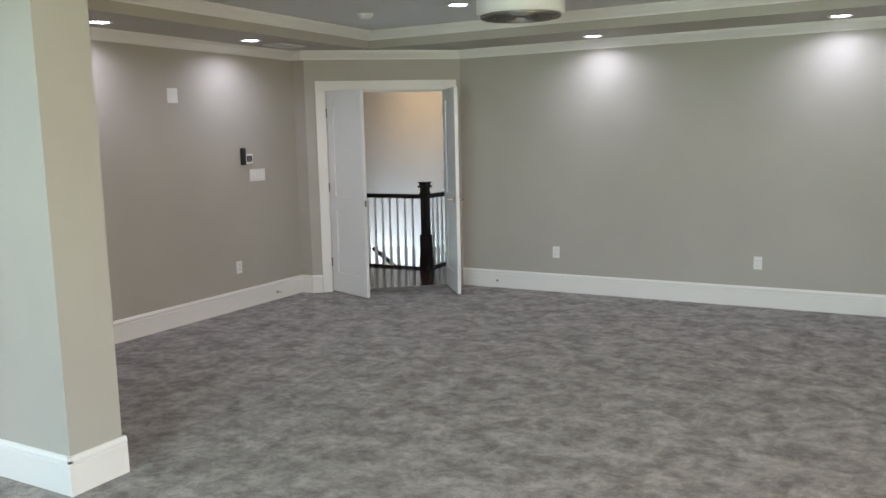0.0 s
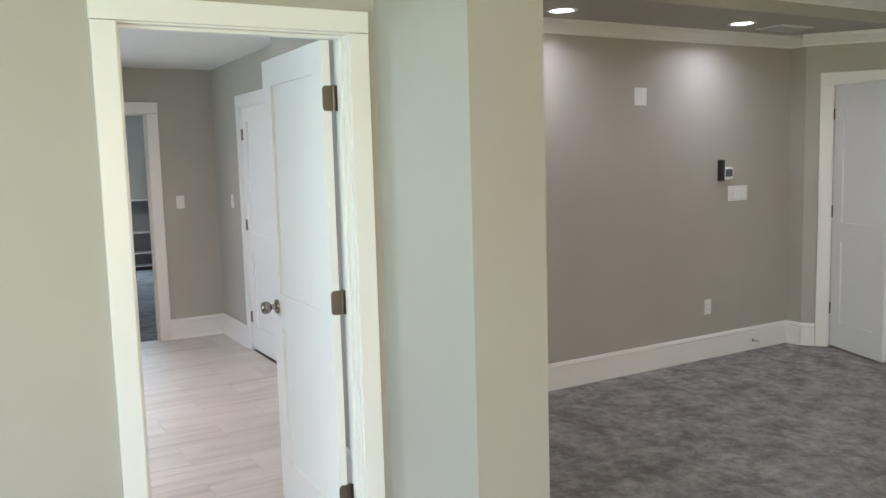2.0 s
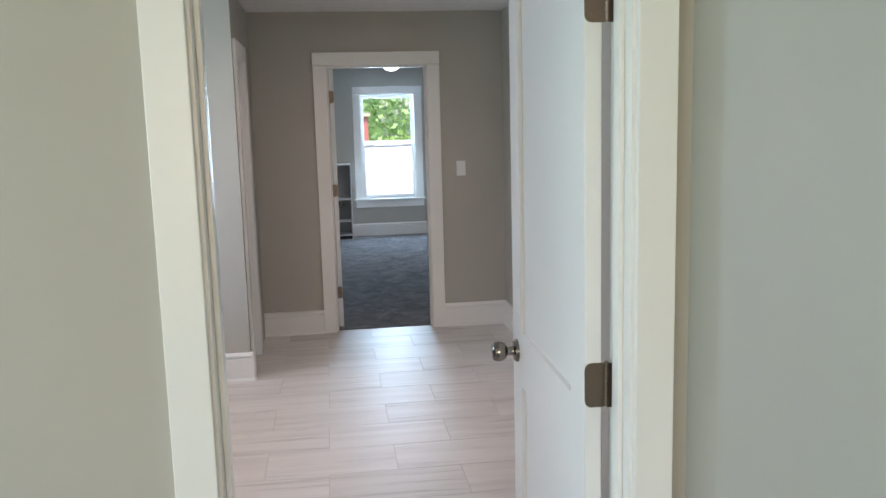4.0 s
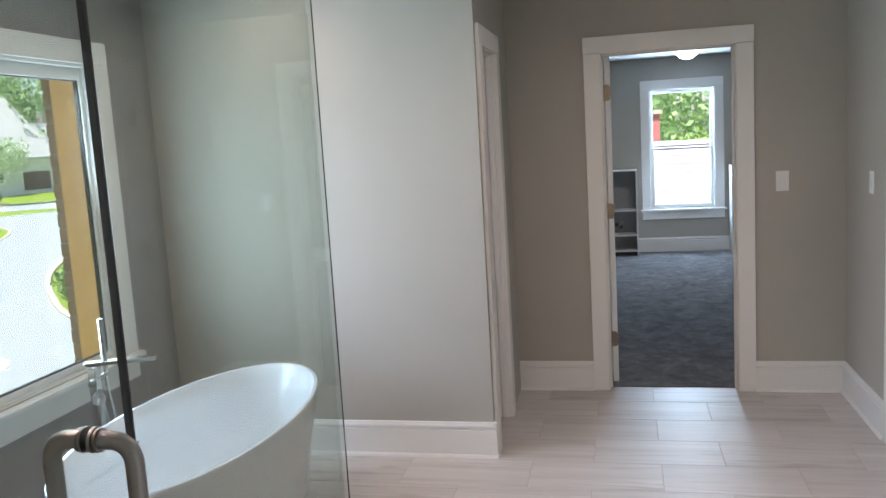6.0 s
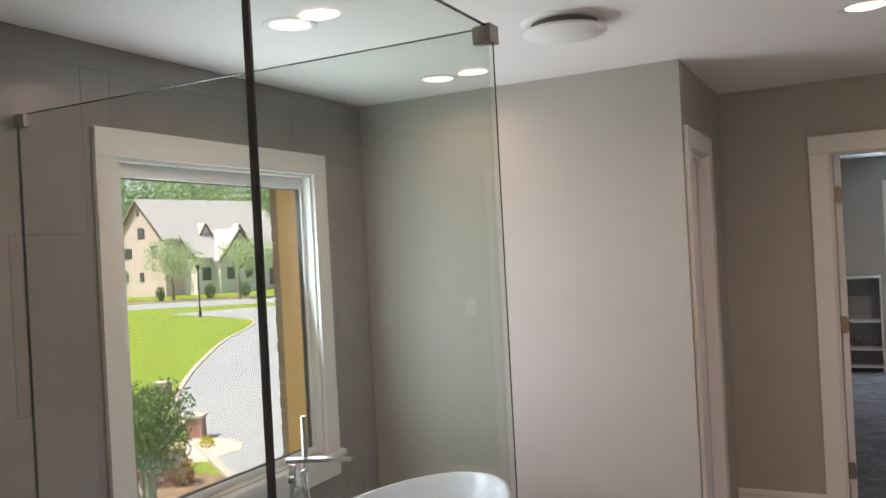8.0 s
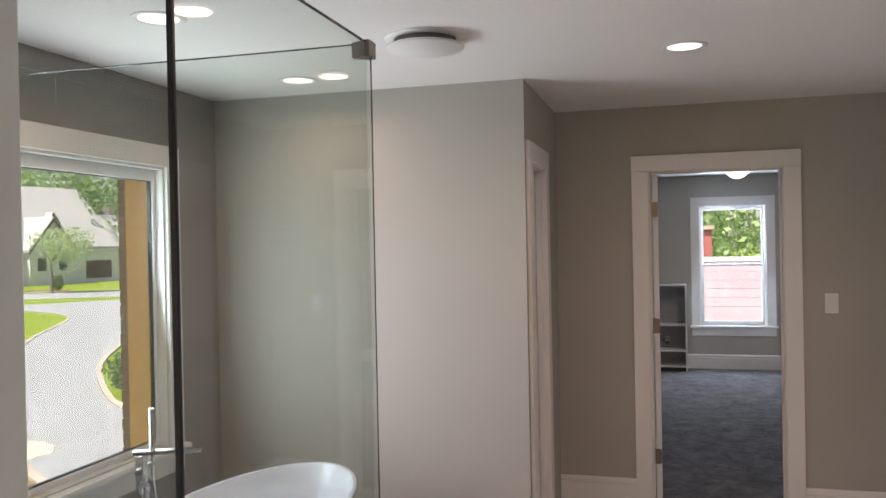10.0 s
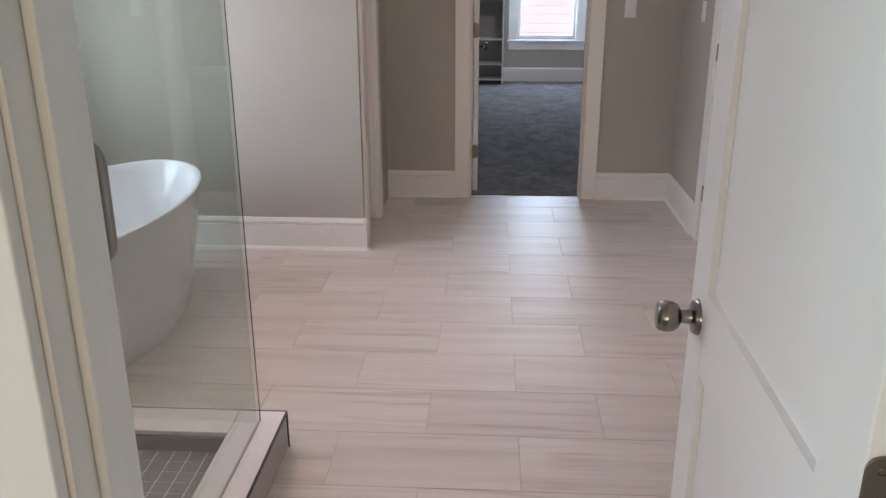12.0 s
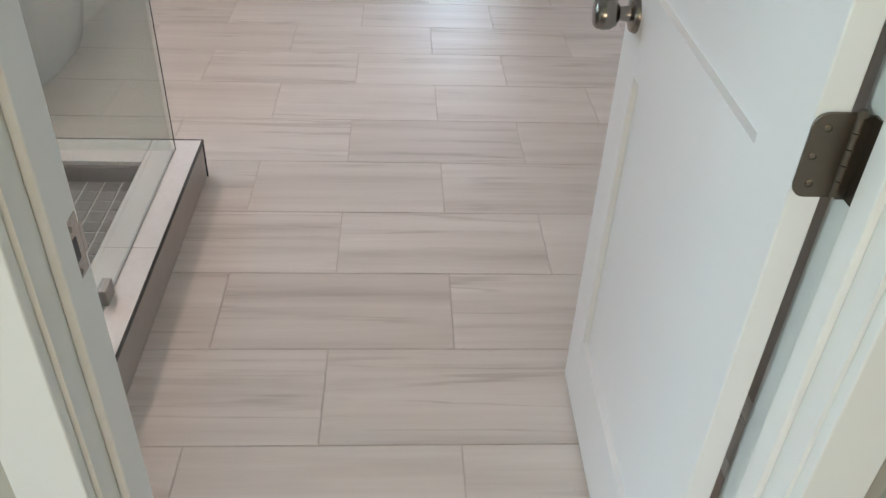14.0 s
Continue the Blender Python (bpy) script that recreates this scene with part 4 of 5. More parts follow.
pts = [(-0.075 - 0.02 * math.sin(k / 14 * math.pi), 0.05 * math.sin(k / 14 * math.pi), 0.66 - 0.50 * math.sin(k / 14 * math.pi)) if k < 8 else
       (-0.075 - 0.02 * math.sin(k / 14 * math.pi) + (k - 7) * 0.008, 0.05 * math.sin(k / 14 * math.pi), 0.66 - 0.50 * math.sin(k / 14 * math.pi)) for k in range(15)]
part("hose", tube(bmesh.new(), pts, 0.006, 8), NICKEL, t, "metal shower hose", True)

# shower: curb, pan, glass
CO_Y, CI_Y, CO_X, CI_X, CZ = 1.105, 0.950, -5.378, -5.238, 0.134
t = thing("shower_curb", "tiled shower curb with white marble top and black edge", "shower curb", kind="structure")
bm = bx(CO_X + 0.004, X_DOOR_B, CI_Y + 0.004, CO_Y - 0.004, -0.01, CZ - 0.016)
box(bm, CO_X + 0.004, CI_X - 0.004, Y_WIN, CI_Y + 0.004, -0.01, CZ - 0.016)
part("face_tile", bm, CURBTILE, t, "warm grey tiled curb face")
bm = bx(CO_X, X_DOOR_B, CI_Y, CO_Y, CZ - 0.015, CZ, 0.002)
part("marble_top", bm, MARBLE, t, "white marble curb top")
part("joint", bx(-4.798, -4.7965, CI_Y, CO_Y - 0.003, CZ - 0.003, CZ + 0.0003), GREYGROUT, t, "fine marble joint")
part("marble_top", bx(CO_X, CI_X, Y_WIN, CI_Y - 0.002, CZ - 0.015, CZ, 0.002), MARBLE, t, "white marble curb top")
bm = bx(CO_X - 0.002, X_DOOR_B, CO_Y - 0.003, CO_Y + 0.002, CZ - 0.009, CZ + 0.001)
box(bm, CO_X - 0.002, CO_X + 0.003, Y_WIN, CO_Y + 0.002, CZ - 0.009, CZ + 0.001)
box(bm, CO_X - 0.002, CO_X + 0.003, CO_Y - 0.003, CO_Y + 0.002, 0.0, CZ)
part("edge_strip", bm, BLACK, t, "black metal edge strip")
bm = bx(CI_X, X_DOOR_B, CI_Y - 0.010, CI_Y, 0.02, CZ - 0.016)
box(bm, CI_X - 0.0, CI_X + 0.010, Y_WIN, CI_Y - 0.010, 0.02, CZ - 0.016)
part("inner_face", bm, MOSAIC, t, "grey tiled inner curb face")

GY, GX, GTOP = 1.03, -5.308, 2.14
DOOR_EDGE = -4.455
t = thing("shower_enclosure", "frameless clear glass shower enclosure on a curb", "shower glass")


def pane(name, bm, label):
    p = part(name, bm, GLASS, t, label)
    p.visible_shadow = False
    return p


pane("front_panel", bx(GX - 0.005, DOOR_EDGE - 0.004, GY - 0.005, GY + 0.005, CZ, GTOP), "fixed clear glass panel")
pane("side_panel", bx(GX - 0.005, GX + 0.005, Y_WIN + 0.002, GY - 0.007, CZ, GTOP), "fixed clear glass side panel")
gd = pane("glass_door", bx(DOOR_EDGE, X_DOOR_B - 0.012, GY - 0.005, GY + 0.005, CZ + 0.012, GTOP), "clear glass shower door")
part("door_seal", bx(DOOR_EDGE - 0.003, DOOR_EDGE + 0.003, GY - 0.0055, GY + 0.0055, CZ + 0.012, GTOP), BLACK, t, "dark door edge seal")
bm = bmesh.new()
hx, zt, zb2, r = -4.368, 1.243, 1.036, 0.0125
for sg in (-1, 1):
    o = 0.062
    pts = [(hx, GY + sg * 0.006, zt)]
    for k in range(7):
        a = k / 6 * math.pi / 2
        pts.append((hx, GY + sg * (o - 0.03 + 0.03 * math.sin(a)), zt - 0.03 + 0.03 * math.cos(a)))
    for k in range(7):
        a = k / 6 * math.pi / 2
        pts.append((hx, GY + sg * (o - 0.03 + 0.03 * math.cos(a)), zb2 + 0.03 - 0.03 * math.sin(a)))
    pts.append((hx, GY + sg * 0.006, zb2))
    tube(bm, pts, r, 18)
    for z in (zt, zb2):
        cyl(bm, (hx, GY + sg * 0.005, z), (hx, GY + sg * 0.010, z), 0.0175)
        cyl(bm, (hx, GY + sg * 0.012, z), (hx, GY + sg * 0.016, z), 0.0165)
part("handle", bm, PEWTER, gd, "dark brushed nickel pull handle", True)
bm = bmesh.new()
box(bm, GX - 0.024, GX + 0.026, GY - 0.012, GY + 0.012, GTOP - 0.036, GTOP + 0.006, 0.002)
box(bm, GX - 0.012, GX + 0.012, GY - 0.040, GY + 0.010, GTOP - 0.036, GTOP + 0.006, 0.002)
part("corner_clamp", bm, PEWTER, t, "square metal glass clamp")
for z in (GTOP - 0.02, 0.5):
    part("wall_clamp", bx(GX - 0.012, GX + 0.012, Y_WIN, Y_WIN + 0.045, z - 0.02, z + 0.022, 0.002), PEWTER, t, "square metal glass clamp")
GEDGE = plain("dark_glass_edge", (0.015, 0.03, 0.026), 0.15)
part("glass_edge", bx(GX - 0.006, GX - 0.0035, GY + 0.0035, GY + 0.0058, CZ, GTOP), GEDGE, t, "dark green polished glass edge")
part("glass_edge", bx(GX - 0.005, DOOR_EDGE - 0.004, GY - 0.0045, GY + 0.0045, GTOP, GTOP + 0.0015), GEDGE, t)
part("glass_edge", bx(GX - 0.0045, GX + 0.0045, Y_WIN + 0.002, GY - 0.007, GTOP, GTOP + 0.0015), GEDGE, t)
part("glass_edge", bx(DOOR_EDGE, X_DOOR_B - 0.012, GY - 0.0045, GY + 0.0045, GTOP, GTOP + 0.0015), GEDGE, t)
part("glass_edge", bx(GX - 0.005, GX + 0.005, Y_WIN + 0.0005, Y_WIN + 0.0015, CZ, GTOP), GEDGE, t)
part("floor_clamp", bx(-4.615, -4.560, GY - 0.012, GY + 0.012, CZ, CZ + 0.045, 0.003), PEWTER, t, "square metal glass clamp")
part("bottom_seal", bx(GX, DOOR_EDGE, GY - 0.003, GY + 0.003, CZ, CZ + 0.004), plain("clear_sealant", (0.35, 0.36, 0.36), 0.3), t)
for z in (0.45, 1.80):
    part("door_hinge", bx(X_DOOR_B - 0.06, X_DOOR_B, GY - 0.014, GY + 0.014, z - 0.045, z + 0.045, 0.002), PEWTER, gd, "square glass hinge")

# the last one, over the shower, is an added unseen light to brighten it
for x, y, watts in ((-6.94, 1.82, 2.4), (-7.01, 0.026, 1.6), (-5.86, 0.047, 4.8), (-5.79, 1.84, 3.4), (-4.5, 0.2, 4.3)):
    can_light(x, y, Z_BATH, CANWARM, watts, (1.0, 0.72, 0.59), "white recessed bathroom light, switched on; the shower one is added", 160)

t = thing("exhaust_fan", "round white ceiling exhaust fan with a raised disc", "exhaust fan", pose(-6.43, 0.845, Z_BATH))
part("housing", lathe(bmesh.new(), [(0.128, -0.010), (0.150, -0.009), (0.158, -0.004), (0.158, 0.0), (0.001, 0.0)], 44), WHITEPL, t, "", True)
# dark grey core paints the shade between housing and disc
part("gap", lathe(bmesh.new(), [(0.001, -0.036), (0.122, -0.036), (0.122, -0.0085), (0.001, -0.0085)], 44), plain("gap_shade_grey", (0.16, 0.15, 0.14), 0.6), t, "intake gap with its shade painted dark grey")
part("disc", lathe(bmesh.new(), [(0.001, -0.055), (0.118, -0.054), (0.124, -0.049), (0.145, -0.048), (0.152, -0.044), (0.152, -0.038), (0.147, -0.034), (0.001, -0.033)], 48), WHITEPL, t, "flat white cover disc", True)

# ---- far bedroom ----


def bookcase(m, w, h, label):
    t = thing("bookcase", label, "bookcase", m, group="low white bookcases")
    dd, th = 0.28, 0.018
    part("side_panel", bx(0, th, 0, dd, 0, h, 0.001), SHELFW, t)
    part("side_panel", bx(w - th, w, 0, dd, 0, h, 0.001), SHELFW, t)
    part("back_panel", bx(th, w - th, 0, 0.006, 0, h), SHELFD, t, "back panel greyed for the shade inside")
    for z in (0.05, 0.245, 0.558, h - th):
        part("shelf", bx(th, w - th, 0.006, dd, z, z + th, 0.001), SHELFW, t)
    part("toe_kick", bx(th, w - th, dd - 0.03, dd - 0.015, 0, 0.05), BLACKPL, t, "dark toe kick")


bookcase(pose(X_FAR + 0.02, 1.91, 0.004, 0, 0, -90), 0.75, 1.07, "low white open bookcase, empty, beside the window")
bookcase(pose(X_FAR + 0.02, 3.77, 0.004, 0, 0, -90), 0.75, 1.07, "low white open bookcase, empty, near the room corner")

t = thing("ceiling_lamp", "round frosted bowl ceiling lamp, switched on", "ceiling lamp", pose(-12.4, 2.415, 2.43))
part("rim", lathe(bmesh.new(), [(0.165, -0.03), (0.178, -0.02), (0.178, 0), (0.001, 0)], 36), NICKEL, t, "", True)
part("shade", lathe(bmesh.new(), [(0.001, -0.178), (0.035, -0.174), (0.075, -0.156), (0.113, -0.118), (0.145, -0.075), (0.163, -0.03), (0.001, -0.028)], 36), DOMEGLOW, t, "frosted glass bowl", True)
area_lamp("dome_light", (-12.4, 2.415, 2.235), (-12.4, 2.415, 0), 0.2, 0.2, 7, (1.0, 0.92, 0.82), 180, "DISK")

# ---- outdoors ----
GZ = -3.3


def leaf_mat(name, c1, c2):
    m, nt, b = material(name)
    g = nt.nodes.new("ShaderNodeNewGeometry")
    nt.links.new(ramp(nt, g.outputs["Random Per Island"], [(0.0, c1), (1.0, c2)]), b.inputs["Base Color"])
    b.inputs["Roughness"].default_value = 0.6
    tr = nt.nodes.new("ShaderNodeBsdfTranslucent")
    nt.links.new(ramp(nt, g.outputs["Random Per Island"], [(0.0, c1), (1.0, c2)]), tr.inputs["Color"])
    mx = nt.nodes.new("ShaderNodeMixShader")
    mx.inputs[0].default_value = 0.42
    nt.links.new(b.outputs[0], mx.inputs[1])
    nt.links.new(tr.outputs[0], mx.inputs[2])
    nt.links.new(mx.outputs[0], nt.nodes["Material Output"].inputs["Surface"])
    return m


def brick_mat(name, c1, c2):
    m, nt, b = material(name)
    v = coords(nt)
    br = nt.nodes.new("ShaderNodeTexBrick")
    br.inputs["Color1"].default_value = (*c1, 1)
    br.inputs["Color2"].default_value = (*c2, 1)
    br.inputs["Mortar"].default_value = (0.52, 0.44, 0.42, 1)
    br.inputs["Scale"].default_value = 4.5
    mp = nt.nodes.new("ShaderNodeMapping")
    mp.inputs["Rotation"].default_value = (math.radians(90), 0, 0)
    nt.links.new(v, mp.inputs["Vector"])
    nt.links.new(mp.outputs[0], br.inputs["Vector"])
    nt.links.new(br.outputs[0], b.inputs["Base Color"])
    b.inputs["Roughness"].default_value = 0.85
    return m


def ground_mat(name, c1, c2, s1, s2, rough=0.9):
    m, nt, b = material(name)
    v = world_coords(nt)
    c = mixc(nt, 0.45, ramp(nt, noise_tex(nt, v, s1, 4), [(0.35, c1), (0.65, c2)]), ramp(nt, noise_tex(nt, v, s2, 4), [(0.3, c1), (0.7, c2)]))
    nt.links.new(c, b.inputs["Base Color"])
    b.inputs["Roughness"].default_value = rough
    b.inputs["Specular IOR Level"].default_value = 0.2
    return m


GRASS = ground_mat("mown_lawn", (0.15, 0.215, 0.016), (0.21, 0.285, 0.026), 0.35, 14)
CONCRETE = ground_mat("pale_concrete", (0.29, 0.30, 0.31), (0.33, 0.338, 0.345), 0.4, 2)
KERB = ground_mat("tan_kerb_stone", (0.40, 0.34, 0.28), (0.50, 0.44, 0.37), 2, 30)
MULCH = ground_mat("pine_mulch", (0.16, 0.10, 0.06), (0.30, 0.20, 0.12), 3, 40)
STONES = ground_mat("pale_pebbles", (0.42, 0.36, 0.29), (0.62, 0.56, 0.48), 6, 30)
# leaf green washed out in colour to stand for glare and haze
LEAF_A = leaf_mat("hazed_green_leaves", (0.32, 0.43, 0.20), (0.50, 0.60, 0.34))
LEAF_B = leaf_mat("dark_green_leaves", (0.07, 0.14, 0.04), (0.17, 0.27, 0.085))
LEAF_W = leaf_mat("woodland_leaves", (0.16, 0.28, 0.11), (0.40, 0.53, 0.24))
LEAF_R = leaf_mat("red_and_green_leaves", (0.30, 0.06, 0.04), (0.16, 0.20, 0.05))
LEAF_Y = leaf_mat("yellow_flowers", (0.60, 0.46, 0.03), (0.35, 0.40, 0.05))
BARK = ground_mat("grey_brown_bark", (0.13, 0.10, 0.075), (0.26, 0.21, 0.16), 8, 60)
PALEBARK = ground_mat("pale_smooth_bark", (0.34, 0.29, 0.24), (0.50, 0.45, 0.39), 6, 40)
HBRICK = brick_mat("pale_painted_brick", (0.58, 0.42, 0.40), (0.68, 0.53, 0.51))
# pale brick, lightened further to make up for the sunless front
WBRICK = brick_mat("lightened_whitewashed_brick", (0.70, 0.65, 0.61), (0.78, 0.74, 0.70))
RBRICK = brick_mat("red_brick", (0.30, 0.11, 0.075), (0.40, 0.17, 0.12))
SHINGLE = ground_mat("grey_roof_shingles", (0.46, 0.435, 0.43), (0.52, 0.495, 0.49), 0.8, 26)
ROSEROOF = ground_mat("pinkish_roof_shingles", (0.235, 0.212, 0.218), (0.28, 0.255, 0.262), 1.2, 30)
FASCIA = plain("brown_fascia", (0.085, 0.05, 0.04), 0.6)
DARKPANE = plain("dark_window_pane", (0.05, 0.075, 0.085), 0.1)
GARAGE = plain("brown_garage_door", (0.11, 0.06, 0.045), 0.6)
# ochre cedar, its colour pushed brighter to stand for direct sun
CEDAR = dark_wood("sun_brightened_ochre_cedar", (0.86, 0.42, 0.13), (0.90, 0.48, 0.18), 0.6)
RED = plain("red_paint", (0.40, 0.12, 0.10), 0.7)
POSTM = plain("black_iron", (0.012, 0.012, 0.012), 0.5)


def blades(bm, centre, radii, n, size, rnd, hollow=0.55):
    """Many small leaf faces strewn through a lumpy ellipsoid."""
    c = Vector(centre)
    lumps = [(Vector((rnd.uniform(-1, 1), rnd.uniform(-1, 1), rnd.uniform(-0.6, 1))).normalized(), rnd.uniform(0.72, 1.22)) for _ in range(14)]
    for _ in range(n):
        d = Vector((rnd.gauss(0, 1), rnd.gauss(0, 1), rnd.gauss(0, 1))).normalized()
        k = 0.86
        for ld, lv in lumps:
            if d.dot(ld) > 0.72:
                k = lv
        r = k * (hollow + (1 - hollow) * rnd.random() ** 0.5)
        p = c + Vector((d.x * radii[0] * r, d.y * radii[1] * r, d.z * radii[2] * r))
        u = Vector((rnd.gauss(0, 1), rnd.gauss(0, 1), rnd.gauss(0, 1))).normalized()
        v = u.cross(Vector((rnd.gauss(0, 1), rnd.gauss(0, 1), rnd.gauss(0, 1)))).normalized()
        s = size * rnd.uniform(0.6, 1.4)
        bm.faces.new([bm.verts.new(p + u * s), bm.verts.new(p + v * s * 0.55), bm.verts.new(p - u * s), bm.verts.new(p - v * s * 0.55)])
    return bm


def limb(bm, a, b, r0, r1, rnd, n=6):
    a, b = Vector(a), Vector(b)
    pts = [a.lerp(b, k / n) + Vector((rnd.uniform(-1, 1), rnd.uniform(-1, 1), 0)) * (a - b).length * 0.03 * (0 < k < n) for k in range(n + 1)]
    for k in range(n):
        cyl(bm, pts[k], pts[k + 1], r0 + (r1 - r0) * k / n, r0 + (r1 - r0) * (k + 1) / n, 8)


def tree(name, x, y, h, spread, stems, mat, bark, n, size, label, seed, z=GZ):
    rnd = random.Random(seed)
    t = thing(name, label, "tree", pose(x, y, z))
    bm = bmesh.new()
    for k in range(stems):
        a = k * 2 * math.pi / stems + rnd.random()
        base = (0.12 * math.cos(a) * (stems > 1), 0.12 * math.sin(a) * (stems > 1), 0)
        mid = (spread * 0.25 * math.cos(a) * (stems > 1), spread * 0.25 * math.sin(a) * (stems > 1), h * 0.45)
        limb(bm, base, mid, h * (0.022 if stems > 1 else 0.028), h * 0.014, rnd)
        for q in range(3):
            b2 = a + rnd.uniform(-1.2, 1.2)
            limb(bm, mid, (mid[0] + spread * 0.5 * math.cos(b2), mid[1] + spread * 0.5 * math.sin(b2), h * rnd.uniform(0.62, 0.85)), h * 0.011, h * 0.004, rnd, 4)
    part("trunk", bm, bark, t)
    bm = bmesh.new()
    for k in range(7):
        a = rnd.random() * 6.28
        r = spread * rnd.uniform(0.0, 0.55)
        blades(bm, (r * math.cos(a), r * math.sin(a), h * rnd.uniform(0.48, 0.80)), (spread * 0.55, spread * 0.55, h * 0.24), n // 7, size, rnd)
    part("crown", bm, mat, t)
    return t


def curve_pts(pts, per=8):
    out = []
    for k in range(len(pts) - 1):
        p0, p1, p2, p3 = pts[max(k - 1, 0)], pts[k], pts[k + 1], pts[min(k + 2, len(pts) - 1)]
        for s in range(per):
            u = s / per
            out.append(tuple(0.5 * (2 * b + (c - a) * u + (2 * a - 5 * b + 4 * c - d2) * u * u + (3 * b - a - 3 * c + d2) * u ** 3) for a, b, c, d2 in zip(p0, p1, p2, p3)))
    out.append(pts[-1])
    return out


def strip(bm, line, lo, hi, z0, z1):
    """A band along a line of (x, y, half width), between lo and hi half widths plus metres."""
    rows = []
    for k, (x, y, hw) in enumerate(line):
        a, b = line[max(k - 1, 0)], line[min(k + 1, len(line) - 1)]
        n = Vector((-(b[1] - a[1]), b[0] - a[0])).normalized()
        p, q = Vector((x, y)) + n * lo(hw), Vector((x, y)) + n * hi(hw)
        rows.append([bm.verts.new((p.x, p.y, z)) for z in (z0, z1)] + [bm.verts.new((q.x, q.y, z)) for z in (z1, z0)])
    for a, b in zip(rows, rows[1:]):
        for k in range(4):
            bm.faces.new((a[k], a[(k + 1) % 4], b[(k + 1) % 4], b[k]))
    return bm


g = structure("ground", bx(-420, 60, -420, 200, -3.7, GZ), GRASS, "bright green mown lawn", "ground")
drive = curve_pts([(-13.0, 1.0, 3.2), (-18.0, -6.5, 2.8), (-21.3, -12.3, 2.1), (-23.7, -15.8, 1.75), (-26.7, -19.1, 1.87), (-32.0, -23.5, 1.9), (-37.1, -27.0, 2.2), (-43.5, -31.0, 2.7), (-59.2, -40.2, 4.2), (-70.0, -54.0, 9.0)])
structure("driveway", strip(bmesh.new(), drive, lambda h: -h, lambda h: h, GZ - 0.05, GZ + 0.03), CONCRETE, "pale concrete driveway in an S bend", "driveway")
structure("kerb", strip(bmesh.new(), drive[8:66], lambda h: -h - 0.22, lambda h: -h, GZ - 0.05, GZ + 0.08), KERB, "tan stone kerb along the driveway", "kerb")
structure("kerb", strip(bmesh.new(), drive[8:66], lambda h: h, lambda h: h + 0.22, GZ - 0.05, GZ + 0.08), KERB, "tan stone kerb along the driveway", "kerb")
F, R = Vector((-0.887, -0.462)), Vector((-0.462, 0.887))
E0 = Vector((-3.586, 1.79))


def out(depth, side):
    p = E0 + F * depth + R * side
    return p.x, p.y


road = [(*out(98, s), 6.0) for s in range(-140, 150, 20)]
structure("road", strip(bmesh.new(), road, lambda h: -h, lambda h: h, GZ - 0.05, GZ + 0.02), CONCRETE, "pale street beyond the lawn", "road")
structure("kerb", strip(bmesh.new(), [(*out(105, s), 0) for s in range(-140, 150, 20)], lambda h: 0.0, lambda h: 0.6, GZ - 0.05, GZ + 0.16), KERB, "tan street kerb", "kerb")
structure("planting_bed", strip(bmesh.new(), [(*out(110, s), 2.2) for s in range(-60, -20, 5)], lambda h: -h, lambda h: h, GZ - 0.05, GZ + 0.06), MULCH, "brown mulch planting bed before the house", "bed")

# house across the street
hm = pose(*out(126, -41.83), GZ + 1.2, 0, 0, 170.2)
h = thing("house", "pale brick house with steep grey roofs and brown gables", "house", hm)
LH, WH, EV, RG = 24.1, 13.08, 7.71, 13.86


def gable_prism(bm, x0, x1, y0, y1, z0, z1, along="x"):
    if along == "x":
        tri = [(y0, z0), (y1, z0), ((y0 + y1) / 2, z1)]
        a = [bm.verts.new((x0, y, z)) for y, z in tri]
        b = [bm.verts.new((x1, y, z)) for y, z in tri]
    else:
        tri = [(x0, z0), (x1, z0), ((x0 + x1) / 2, z1)]
        a = [bm.verts.new((x, y0, z)) for x, z in tri]
        b = [bm.verts.new((x, y1, z)) for x, z in tri]
    bm.faces.new(a)
    bm.faces.new(b[::-1])
    for k in range(3):
        bm.faces.new((a[k], b[k], b[(k + 1) % 3], a[(k + 1) % 3]))
    return bm


def roof_pair(bm, x0, x1, y0, y1, z0, z1, t=0.35, along="x", over=0.5):
    """Two sloping slabs that meet in a ridge."""
    if along == "x":
        c = (y0 + y1) / 2
        k = (z1 - z0) / (c - y0)
        for s, e in ((-1, y0 - over), (1, y1 + over)):
            ze = z0 - over * k
            v = [(x0 - over, e, ze), (x1 + over, e, ze), (x1 + over, c, z1), (x0 - over, c, z1)]
            lo = [bm.verts.new(p) for p in v]
            up = [bm.verts.new((p[0], p[1], p[2] + t)) for p in v]
            bm.faces.new(lo)
            bm.faces.new(up[::-1])
            for q in range(4):
                bm.faces.new((lo[q], up[q], up[(q + 1) % 4], lo[(q + 1) % 4]))
    else:
        c = (x0 + x1) / 2
        k = (z1 - z0) / (c - x0)
        for e in (x0 - over, x1 + over):
            ze = z0 - over * k
            v = [(e, y0 - over, ze), (e, y1, ze), (c, y1, z1), (c, y0 - over, z1)]
            lo = [bm.verts.new(p) for p in v]
            up = [bm.verts.new((p[0], p[1], p[2] + t)) for p in v]
            bm.faces.new(lo)
            bm.faces.new(up[::-1])
            for q in range(4):
                bm.faces.new((lo[q], up[q], up[(q + 1) % 4], lo[(q + 1) % 4]))
    return bm


